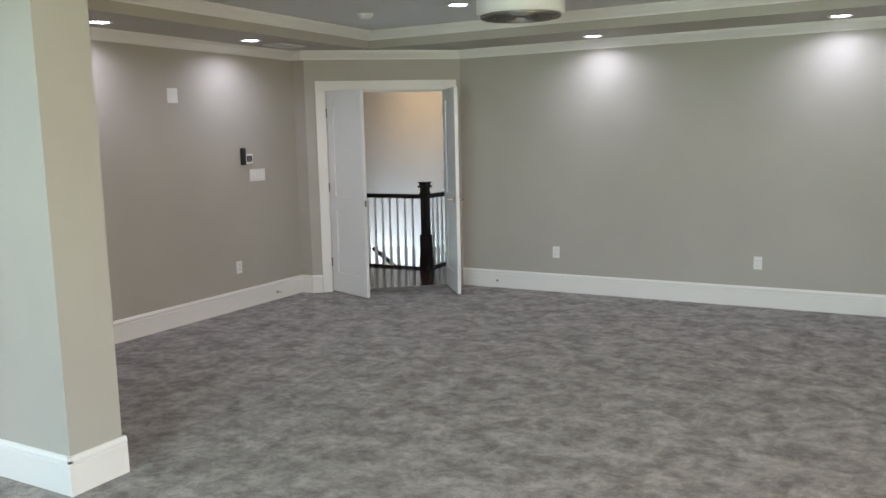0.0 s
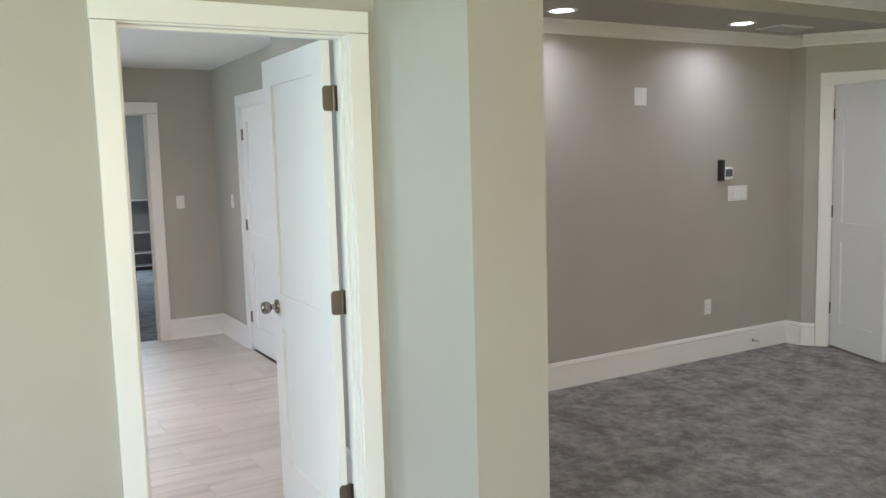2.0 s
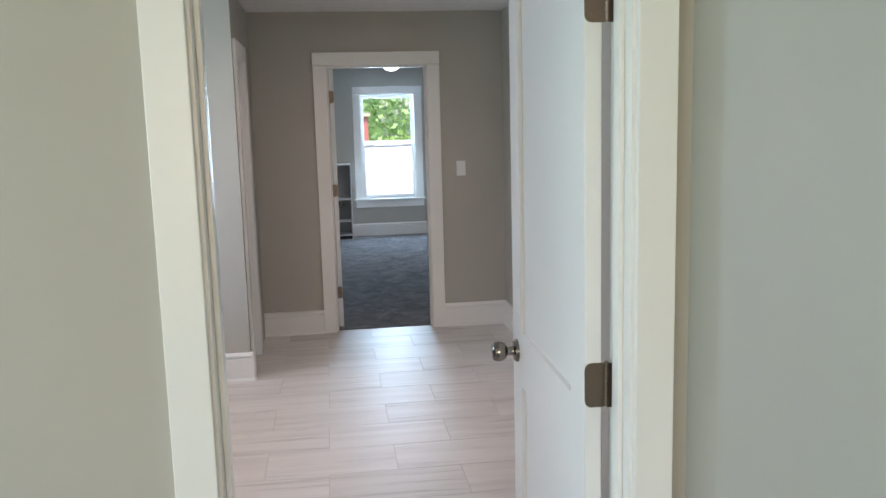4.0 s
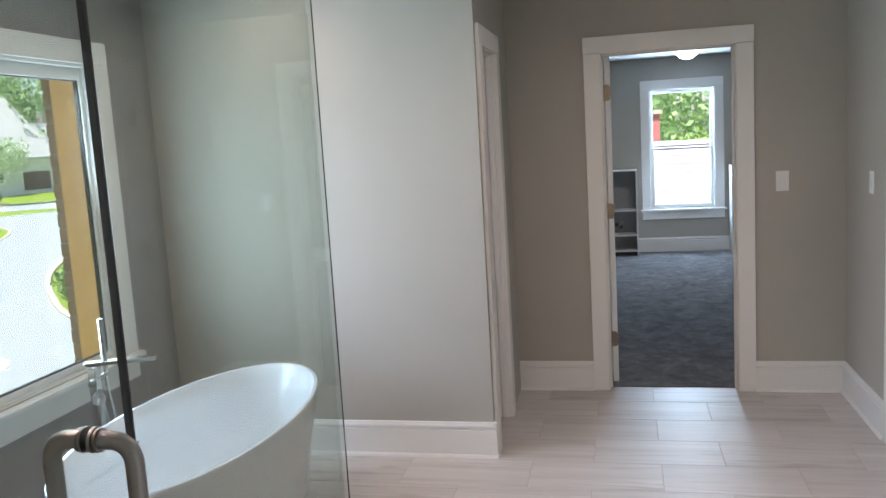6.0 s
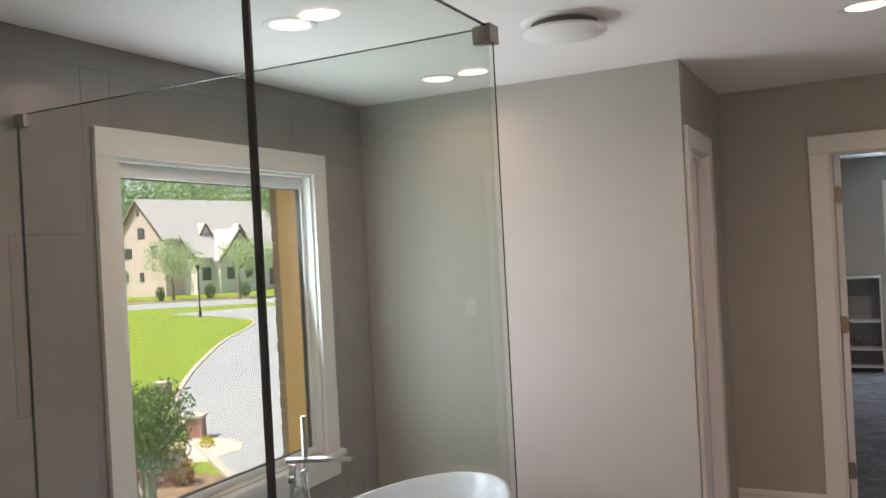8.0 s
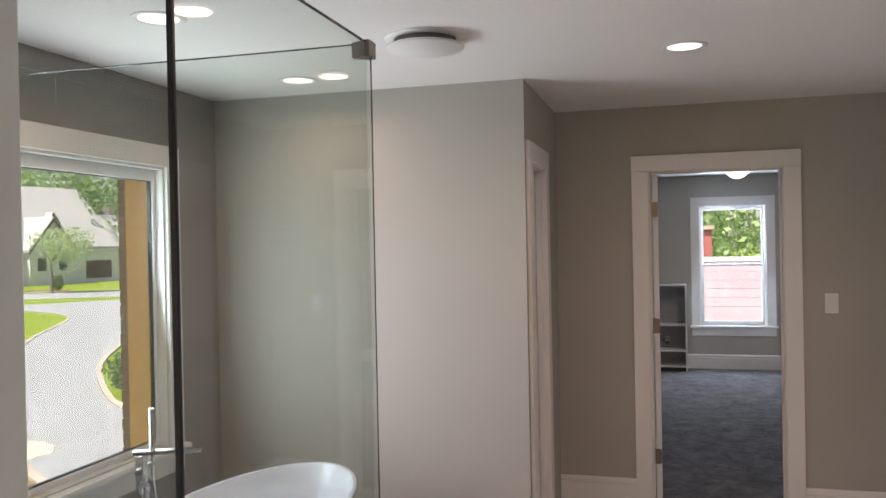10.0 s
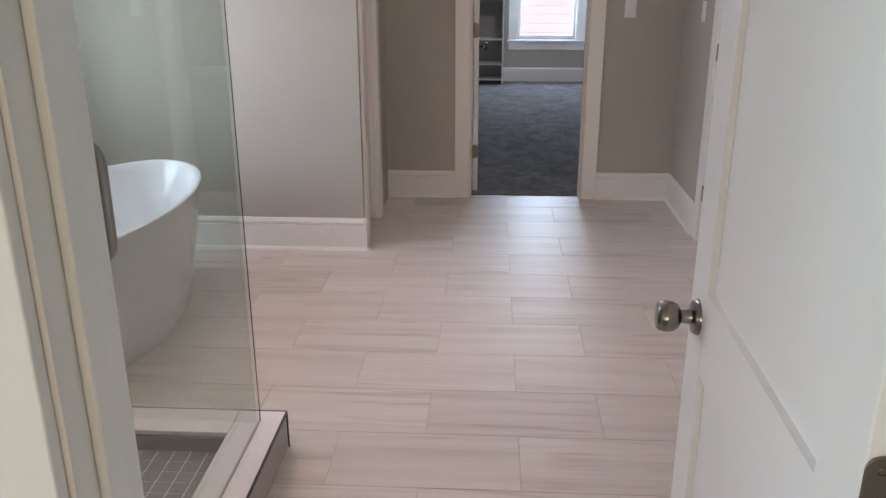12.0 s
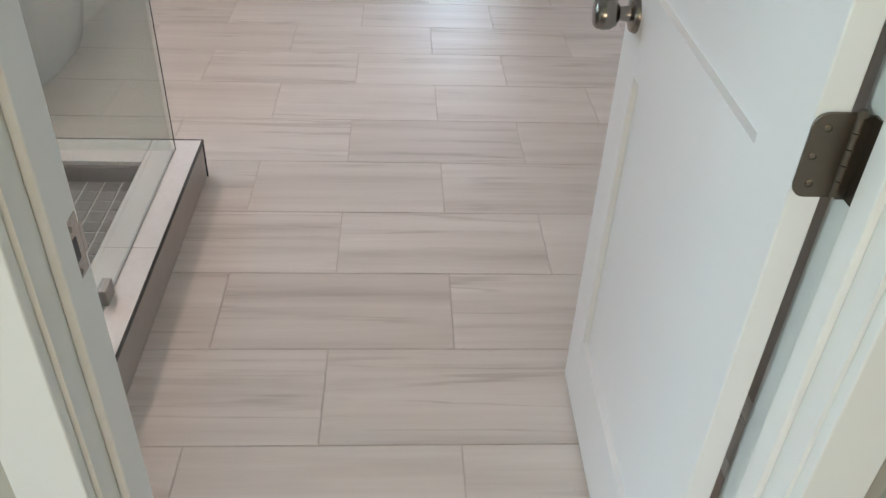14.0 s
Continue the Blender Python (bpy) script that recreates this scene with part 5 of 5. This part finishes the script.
def barge(bm, x0, x1, y, z0, z1, over=0.5, axis="y"):
    """Dark boards up both slopes of a gable."""
    c = (x0 + x1) / 2
    k = (z1 - z0) / (c - x0)
    for e, s in ((x0 - over, 1), (x1 + over, -1)):
        v = [(e, z0 - over * k - 0.3), (e, z0 - over * k + 0.15), (c, z1 + 0.15), (c, z1 - 0.3)]
        for d2 in (0,):
            if axis == "y":
                a = [bm.verts.new((p[0], y - over - 0.05, p[1])) for p in v]
                b = [bm.verts.new((p[0], y - over + 0.1, p[1])) for p in v]
            else:
                a = [bm.verts.new((y - over - 0.05, p[0], p[1])) for p in v]
                b = [bm.verts.new((y - over + 0.1, p[0], p[1])) for p in v]
            bm.faces.new(a)
            bm.faces.new(b[::-1])
            for q in range(4):
                bm.faces.new((a[q], b[q], b[(q + 1) % 4], a[(q + 1) % 4]))
    return bm


bm = bx(0, LH, 0, WH, -1.6, EV)
gable_prism(bm, 0, LH, 0, WH, EV, RG)
part("wall", bm, HBRICK, h, "pale brick walls")
part("roof", roof_pair(bmesh.new(), 0, LH, 0, WH, EV, RG), SHINGLE, h, "grey shingle roof")
part("bargeboard", barge(bmesh.new(), 0, WH, 0, EV, RG, axis="x"), FASCIA, h, "brown bargeboards")
gx_a, gx_b = 6.4, 14.0
# the front slope runs on down over a lower storey
part("wall", bx(3.2, LH, -3.4, 0.0, -1.6, 4.3), WBRICK, h, "pale brick front bay, lightened against shade")
bm = bmesh.new()
cs = [(2.8, -3.9, 4.05), (LH + 0.5, -3.9, 4.05), (LH + 0.5, 0.0, 7.72), (2.8, 0.0, 7.72)]
lo = [bm.verts.new(p) for p in cs]
up = [bm.verts.new((x, y, z + 0.36)) for x, y, z in cs]
bm.faces.new(lo)
bm.faces.new(up[::-1])
for k in range(4):
    bm.faces.new((lo[k], up[k], up[(k + 1) % 4], lo[(k + 1) % 4]))
part("roof", bm, SHINGLE, h, "grey shingle lower front slope")
bm = bmesh.new()
cs = [(2.6, -4.0, 3.85), (2.6, -4.0, 4.4), (2.6, 0.0, 8.1), (2.6, 0.0, 7.55)]
lo = [bm.verts.new(p) for p in cs]
up = [bm.verts.new((x + 0.2, y, z)) for x, y, z in cs]
bm.faces.new(lo)
bm.faces.new(up[::-1])
for k in range(4):
    bm.faces.new((lo[k], up[k], up[(k + 1) % 4], lo[(k + 1) % 4]))
part("bargeboard", bm, FASCIA, h, "brown bargeboard")
bm = bx(gx_a, gx_b, -5.0, 0.2, -1.6, 4.2)
gable_prism(bm, gx_a, gx_b, -5.0, 0.2, 4.2, 8.6, "y")
part("wall", bm, WBRICK, h, "whitewashed brick front wing, lightened against shade")
part("roof", roof_pair(bmesh.new(), gx_a, gx_b, -5.0, 1.2, 4.2, 8.6, along="y"), SHINGLE, h, "grey shingle wing roof")
part("bargeboard", barge(bmesh.new(), gx_a, gx_b, -5.0, 4.2, 8.6), FASCIA, h, "brown bargeboards")
bm = bx(24.0, 34.0, -1.8, 8.0, -1.6, 3.8)
part("wall", bm, WBRICK, h, "whitewashed brick garage wing, lightened against shade")
part("roof", roof_pair(bmesh.new(), 24.2, 34.0, -1.8, 11.0, 3.8, 9.6), SHINGLE, h, "grey shingle garage roof")
for dx, dz, dw in ((7.8, 8.0, 2.6), (14.6, 7.8, 2.8)):
    bm = bx(dx - dw / 2, dx + dw / 2, 0.3, 4.0, dz - 1.2, dz)
    gable_prism(bm, dx - dw / 2, dx + dw / 2, 0.3, 4.0, dz, dz + 1.9, "y")
    part("dormer", bm, WBRICK, h, "small gabled dormer")
    part("dormer_roof", roof_pair(bmesh.new(), dx - dw / 2, dx + dw / 2, 0.3, 4.5, dz, dz + 1.9, 0.2, "y", 0.35), SHINGLE, h)
    part("bargeboard", barge(bmesh.new(), dx - dw / 2, dx + dw / 2, 0.3, dz, dz + 1.9, 0.35), FASCIA, h)
gd = part("garage_door", bx(17.6, 22.6, -3.5, -3.38, -0.6, 2.2), GARAGE, h, "brown garage door")
for k in range(4):
    part("door_panel", bx(17.75 + k * 1.2, 18.8 + k * 1.2, -3.56, -3.5, -0.45, 2.05), GARAGE, gd)
part("chimney", bx(30.0, 31.2, 5.0, 6.2, 6.0, 11.5), HBRICK, h)
for y, z, ww, hh in ((5.9, 8.0, 1.5, 1.5), (10.4, 4.9, 0.8, 1.5), (9.2, 4.9, 0.8, 1.5), (2.9, 5.0, 0.8, 1.6), (10.4, 1.2, 0.8, 1.3), (6.2, 1.2, 0.8, 1.3), (6.54, 11.6, 0.4, 0.9)):
    wn2 = part("window", bx(-0.10, 0.05, y - ww / 2 - 0.1, y + ww / 2 + 0.1, z - 0.1, z + hh + 0.1), FASCIA, h)
    part("pane", bx(-0.13, -0.09, y - ww / 2, y + ww / 2, z, z + hh), DARKPANE, wn2)
for x, y, z, ww, hh in ((10.2, -5.0, 4.7, 1.5, 1.7), (8.4, -5.0, 1.0, 1.2, 1.7), (12.0, -5.0, 1.0, 1.2, 1.7), (5.0, -3.4, 1.0, 1.4, 1.8), (14.6, 0.3, 7.0, 1.0, 1.2)):
    wn2 = part("window", bx(x - ww / 2 - 0.1, x + ww / 2 + 0.1, y - 0.10, y + 0.05, z - 0.1, z + hh + 0.1), FASCIA, h)
    part("pane", bx(x - ww / 2, x + ww / 2, y - 0.13, y - 0.09, z, z + hh), DARKPANE, wn2)

# trees, woods and shrubs
tree("yard_tree", *out(108, -35.0), 8.6, 5.0, 1, LEAF_A, BARK, 3000, 0.15, "light green yard tree with a rounded crown", 11)
tree("yard_tree", *out(104, -25.3), 8.2, 5.0, 1, LEAF_A, BARK, 3000, 0.15, "light green yard tree with a spreading crown", 12)
tree("yard_tree", *out(112, -46.0), 7.0, 4.0, 1, LEAF_A, BARK, 2800, 0.15, "light green yard tree with a rounded crown", 13)
tree("crape_myrtle", -14.9, -10.75, 2.75, 1.2, 6, LEAF_B, PALEBARK, 6500, 0.042, "multi-stemmed shrub tree with pale trunks and dark leaves", 14)
rnd = random.Random(5)
bm = bmesh.new()
for k in range(90):
    d0, s0 = rnd.uniform(150, 185), rnd.uniform(-115, 60)
    x, y = out(d0, s0)
    hh = rnd.uniform(17, 27)
    blades(bm, (x, y, GZ + hh * 0.58), (rnd.uniform(5, 8), rnd.uniform(5, 8), hh * 0.46), 1000, 0.42, rnd)
    blades(bm, (x, y, GZ + hh * 0.20), (6, 6, hh * 0.22), 240, 0.5, rnd)
tagged(obj("woods", bm, LEAF_W), "dense green woods behind the house", "woods", kind="stuff")
bm = bmesh.new()
for k in range(30):
    x, y = rnd.uniform(-62, -40), rnd.uniform(-12, 30)
    hh = rnd.uniform(12, 19)
    blades(bm, (x, y, GZ + hh * 0.55), (3.6, 3.6, hh * 0.48), 1500, 0.17, rnd)
tagged(obj("woods", bm, LEAF_W), "dense green trees behind the neighbouring roof", "woods", kind="stuff")
structure("backdrop", strip(bmesh.new(), [(*out(200, s), 0) for s in range(-200, 140, 20)], lambda h: 0, lambda h: 2.0, GZ, GZ + 19), LEAF_W, "dark wooded distance", "backdrop")


def shrub(x, y, r, hgt, mat, n, size, label, seed, name="shrub"):
    rnd2 = random.Random(seed)
    t = thing(name, label, "shrub", pose(x, y, GZ))
    part("foliage", blades(bmesh.new(), (0, 0, hgt * 0.5), (r, r, hgt * 0.55), n, size, rnd2, 0.35), mat, t)


shrub(-27.6, -15.6, 1.25, 1.5, LEAF_B, 2200, 0.075, "rounded green shrub beside the driveway", 21)
shrub(-29.0, -17.0, 1.0, 1.2, LEAF_B, 1500, 0.075, "rounded green shrub beside the driveway", 22)
for k, (x, y) in enumerate(((-17.6, -12.9), (-17.0, -12.0), (-16.6, -12.6), (-17.9, -13.6))):
    shrub(x, y, 0.42, 0.55, LEAF_R, 420, 0.05, "low red and green leafy plant in the bed", 30 + k, "red_plant")
for k, (x, y) in enumerate(((-19.3, -14.4), (-19.9, -13.9), (-20.3, -14.3), (-18.8, -13.8))):
    shrub(x, y, 0.20, 0.28, LEAF_Y, 160, 0.035, "small clump of yellow flowers", 40 + k, "yellow_flowers")
for k, s in enumerate((-37, -30.5, -25.8)):
    shrub(*out(109, s), 0.7, 1.9, LEAF_B, 500, 0.12, "small dark upright shrub near the street", 50 + k)


def bed(x, y, r, mat, label, z, seed):
    rnd2 = random.Random(seed)
    bm2 = bmesh.new()
    n = 28
    ring = [(r * rnd2.uniform(0.9, 1.08) * math.cos(k * 2 * math.pi / n), r * rnd2.uniform(0.9, 1.08) * math.sin(k * 2 * math.pi / n)) for k in range(n)]
    lo = [bm2.verts.new((x + px, y + py, GZ - 0.02)) for px, py in ring]
    up = [bm2.verts.new((x + px * 0.94, y + py * 0.94, GZ + z)) for px, py in ring]
    for k in range(n):
        bm2.faces.new((lo[k], lo[(k + 1) % n], up[(k + 1) % n], up[k]))
    bm2.faces.new(up)
    structure("garden_bed", bm2, mat, label, "bed")


bed(-19.6, -14.1, 1.35, STONES, "pale pebble bed with yellow flowers", 0.06, 3)
bed(-15.9, -11.9, 2.1, MULCH, "brown mulch bed under the shrub tree", 0.05, 4)


def brick_pier(x, y, w, hgt, label):
    t = thing("brick_pier", label, "pier", pose(x, y, GZ, 0, 0, 28))
    part("shaft", bx(-w / 2, w / 2, -w / 2, w / 2, 0, hgt), RBRICK, t)
    part("cap", bx(-w / 2 - 0.05, w / 2 + 0.05, -w / 2 - 0.05, w / 2 + 0.05, hgt, hgt + 0.07, 0.01), KERB, t, "stone cap")


brick_pier(-20.75, -15.1, 0.46, 0.62, "short red brick pier with a stone cap")
brick_pier(-26.2, -22.0, 0.5, 0.45, "low brick wall end with a stone cap")


def street_lamp(x, y, hgt, label):
    t = thing("street_lamp", label, "street lamp", pose(x, y, GZ))
    part("post", lathe(bmesh.new(), [(0.14, 0), (0.14, 0.5), (0.07, 0.6), (0.055, hgt - 0.5), (0.09, hgt - 0.48), (0.03, hgt - 0.44)], 12), POSTM, t)
    part("lantern", lathe(bmesh.new(), [(0.10, hgt - 0.45), (0.20, hgt - 0.10), (0.24, hgt - 0.08), (0.05, hgt + 0.08)], 8), POSTM, t)


street_lamp(-59.6, -52.0, 4.7, "black iron street lamp on the lawn")
street_lamp(*out(118, -19.5), 5.6, "black iron street lamp near the house")

# outer reveal of the bathroom window: cedar lining and brick
v = thing("window_reveal", "ochre cedar lining and brick edge outside the window", "window trim", kind="structure")
RX, RZ = -6.955, 2.04
part("cedar_board", bx(RX - 0.03, RX, -0.920, -0.735, 0.55, RZ), CEDAR, v, "ochre cedar board with sunlight put into its colour")
part("cedar_board", bx(RX, -5.3, -0.920, -0.806, RZ + 0.004, RZ + 0.05), CEDAR, v, "ochre cedar head board")
bmc = bx(RX - 0.214, RX - 0.022, -0.975, -0.806, -3.3, 2.9)
part("mortar_core", bmc, plain("tan_mortar", (0.36, 0.28, 0.21), 0.9), v)
me_b = None
BRICK1 = ground_mat("weathered_brick", (0.24, 0.13, 0.085), (0.40, 0.25, 0.17), 5, 60)
for k in range(34):
    z = 0.2 + k * 0.0725
    if me_b is None:
        bb = bx(-0.1, 0.1, -0.028, 0.028, 0, 0.062, 0.004)
        bo = part("brick", bb, BRICK1, v)
        me_b = bo
    else:
        bo = me_b.copy()
        scene.collection.objects.link(bo)
    bo.location = (RX - 0.118 + (0.004 if k % 2 else 0.0), -0.950, z)
# two unseen overhangs, added to keep direct sun out of the windows
structure("eave", bx(-8.6, -3.6, -1.02, -0.806, 2.62, 2.74), TRIM, "white slab added as an unseen eave against the sun", "eave")
structure("sun_block_south", bx(-3.79, 2.95, -3.2, -2.15, 2.62, 2.74), TRIM, "white slab added as an unseen eave against the sun", "eave")
# unseen cover, added so no sky light leaks in from above
structure("sky_block_slab", bx(-14.4, 2.95, -2.2, 11.2, 3.2, 3.3), SHINGLE, "unseen slab added over the rooms against stray sky light", "roof")

# neighbouring roof seen from the far bedroom
n = thing("lower_roof", "pinkish shingle roof wing below the far window", "roof")
bm = bmesh.new()
vv = [(-14.9, -3.0, -0.9), (-14.9, 3.15, -0.9), (-19.2, 4.0, 1.24), (-19.2, -3.0, 1.24)]
lo = [bm.verts.new((x, y, z - 0.12)) for x, y, z in vv]
up = [bm.verts.new(p) for p in vv]
bm.faces.new(lo[::-1])
bm.faces.new(up)
for k in range(4):
    bm.faces.new((lo[k], lo[(k + 1) % 4], up[(k + 1) % 4], up[k]))
part("roof_slope", bm, ROSEROOF, n)
for k in range(16):
    u = (k + 0.5) / 16
    x, z = -14.9 - 4.3 * u, -0.9 + 2.14 * u
    part("shingle_course", moved(bx(0, 0.0014, -3.0, 3.15 + 0.85 * u, 0, 0.27), pose(x, 0, z + 0.004, 0, -63.54, 0)), ROSEROOF, n)
part("verge_board", moved(bx(0, 0.09, -0.04, 0.04, 0, 4.85), pose(-14.9, 3.19, -0.88, 0, -63.54, 0) @ pose(0, 0, 0, -10)), CEDAR, n, "ochre verge board")
part("ridge_board", bx(-19.26, -19.1, -3.0, 4.0, 1.22, 1.30), TRIM, n, "white ridge board")
c = thing("red_chimney", "red painted chimney behind the ridge", "chimney", pose(-25.0, 2.33, GZ))
part("stack", bx(-0.35, 0.35, -0.35, 0.35, 0, 5.16), RED, c)
part("cap", bx(-0.42, 0.42, -0.42, 0.42, 5.16, 5.26, 0.01), KERB, c, "stone cap")

# ---- floor and wall pieces ----
floor_tiles = structure("floor_bath", bx(X_D2 - 0.06, X_DOOR + 0.03, Y_WIN, Y_R, -0.12, -0.0022), FLOORGROUT, "wood-look porcelain tile floor in running bond", "floor")
TL, TW, GAP = 0.613, 0.3085, 0.0027
tile_meshes = {}


def slab(dx, dy, dz, mat, e=0.0012):
    key = (round(dx, 4), round(dy, 4), round(dz, 4), mat.name)
    if key not in tile_meshes:
        bm = bmesh.new()
        a = [bm.verts.new((sx * dx / 2, sy * dy / 2, -dz)) for sx, sy in ((-1, -1), (1, -1), (1, 1), (-1, 1))]
        b = [bm.verts.new((sx * dx / 2, sy * dy / 2, -e)) for sx, sy in ((-1, -1), (1, -1), (1, 1), (-1, 1))]
        c = [bm.verts.new((sx * (dx / 2 - e), sy * (dy / 2 - e), 0)) for sx, sy in ((-1, -1), (1, -1), (1, 1), (-1, 1))]
        for r0, r1 in ((a, b), (b, c)):
            for k in range(4):
                bm.faces.new((r0[k], r0[(k + 1) % 4], r1[(k + 1) % 4], r1[k]))
        bm.faces.new(c)
        me = bpy.data.meshes.new("slab")
        bm.to_mesh(me)
        bm.free()
        me.materials.append(mat)
        tile_meshes[key] = me
    return tile_meshes[key]


X_ROW, Y_JOINT = -5.172, 1.555
for row in range(-13, 6):
    x0 = X_ROW + row * TW
    x1 = x0 + TW
    x0c, x1c = max(x0, X_D2 - 0.06), min(x1, X_DOOR + 0.028)
    if x1c - x0c < 0.01:
        continue
    shift = 0.0 if row % 2 == 0 else TL / 2 + 0.012
    for k in range(-5, 4):
        y0 = Y_JOINT + shift + k * TL
        y1 = y0 + TL
        y0c, y1c = max(y0, Y_WIN), min(y1, Y_R)
        if y1c - y0c < 0.012:
            continue
        if x1c > X_DOOR_B + 0.01:                       # doorway strip
            y0c, y1c = max(y0c, D1[0] - 0.01), min(y1c, D1[1] + 0.01)
        if x0c < X_D2 - 0.01 and x1c < X_D2 + 0.05:
            y0c, y1c = max(y0c, D2[0]), min(y1c, D2[1])
        if y1c - y0c < 0.012:
            continue
        if x0c > CI_X - 0.1 and y1c < CI_Y:             # under the shower pan
            continue
        ob = new("tile", slab(x1c - x0c - GAP, y1c - y0c - GAP, 0.008, PLANK))
        ob.location = ((x0c + x1c) / 2, (y0c + y1c) / 2, 0.0)
        ob.parent = floor_tiles

# shower pan of small tiles
pan = structure("shower_pan", bx(CI_X, X_DOOR_B, Y_WIN, CI_Y, 0.0, 0.066), PANGROUT, "grey mosaic tile shower floor", "shower floor")
MS = 0.0535
rest = []
for i in range(27):
    for j in range(30):
        x, y = CI_X + 0.012 + MS * (i + 0.5), CI_Y - 0.012 - MS * (j + 0.5)
        if x > X_DOOR_B - 0.02 or y < Y_WIN + 0.02:
            continue
        if i < 14 and j < 20:
            ob = new("mosaic_tile", slab(MS - 0.0055, MS - 0.0055, 0.004, MOSAIC, 0.0008))
            ob.location = (x, y, 0.0685)
            ob.parent = pan
        else:
            rest.append((x, y))
bm = bmesh.new()
for x, y in rest:
    h = MS / 2 - 0.002
    bm.faces.new([bm.verts.new((x + sx * h, y + sy * h, 0.0690)) for sx, sy in ((-1, -1), (1, -1), (1, 1), (-1, 1))])
part("mosaic_rest", bm, MOSAIC, pan)["kind"] = "stuff"

# grey wall tiles on the window wall
wt = structure("wall_tiling", bmesh.new(), GREYGROUT, "large grey wall tiles around the window", "wall tile")
WTW, WTH, Z_J = 0.604, 0.590, 0.572
gb = bmesh.new()
for a, b, c0, c1 in ((X_BUMP, W1[0], 0, Z_BATH), (W1[1], X_DOOR_B, 0, Z_BATH), (W1[0], W1[1], 0, W1[2]), (W1[0], W1[1], W1[3], Z_BATH)):
    box(gb, a, b, Y_WIN - 0.012, Y_WIN - 0.0016, c0, c1)
part("grout", gb, GREYGROUT, wt)
for r in range(-1, 4):
    z0, z1 = max(0.0, Z_J + r * WTH), min(Z_BATH, Z_J + (r + 1) * WTH)
    if z1 - z0 < 0.02:
        continue
    for k in range(7):
        a = X_BUMP + k * WTW - (WTW / 2 if r % 2 else 0.0)
        b = min(a + WTW, X_DOOR_B)
        a = max(a, X_BUMP)
        pieces = [(a, b, z0, z1)]
        if b > W1[0] and a < W1[1] and z1 > W1[2] and z0 < W1[3]:
            pieces = [(a, min(b, W1[0]), z0, z1), (max(a, W1[1]), b, z0, z1), (max(a, W1[0]), min(b, W1[1]), z0, min(z1, W1[2])), (max(a, W1[0]), min(b, W1[1]), max(z0, W1[3]), z1)]
        for pa, pb, pz0, pz1 in pieces:
            if pb - pa < 0.02 or pz1 - pz0 < 0.02:
                continue
            ob = new("wall_tile", slab(pb - pa - 0.003, pz1 - pz0 - 0.003, 0.007, GREYTILE))
            ob.matrix_world = pose((pa + pb) / 2, Y_WIN, (pz0 + pz1) / 2, -90)
            ob.parent = wt
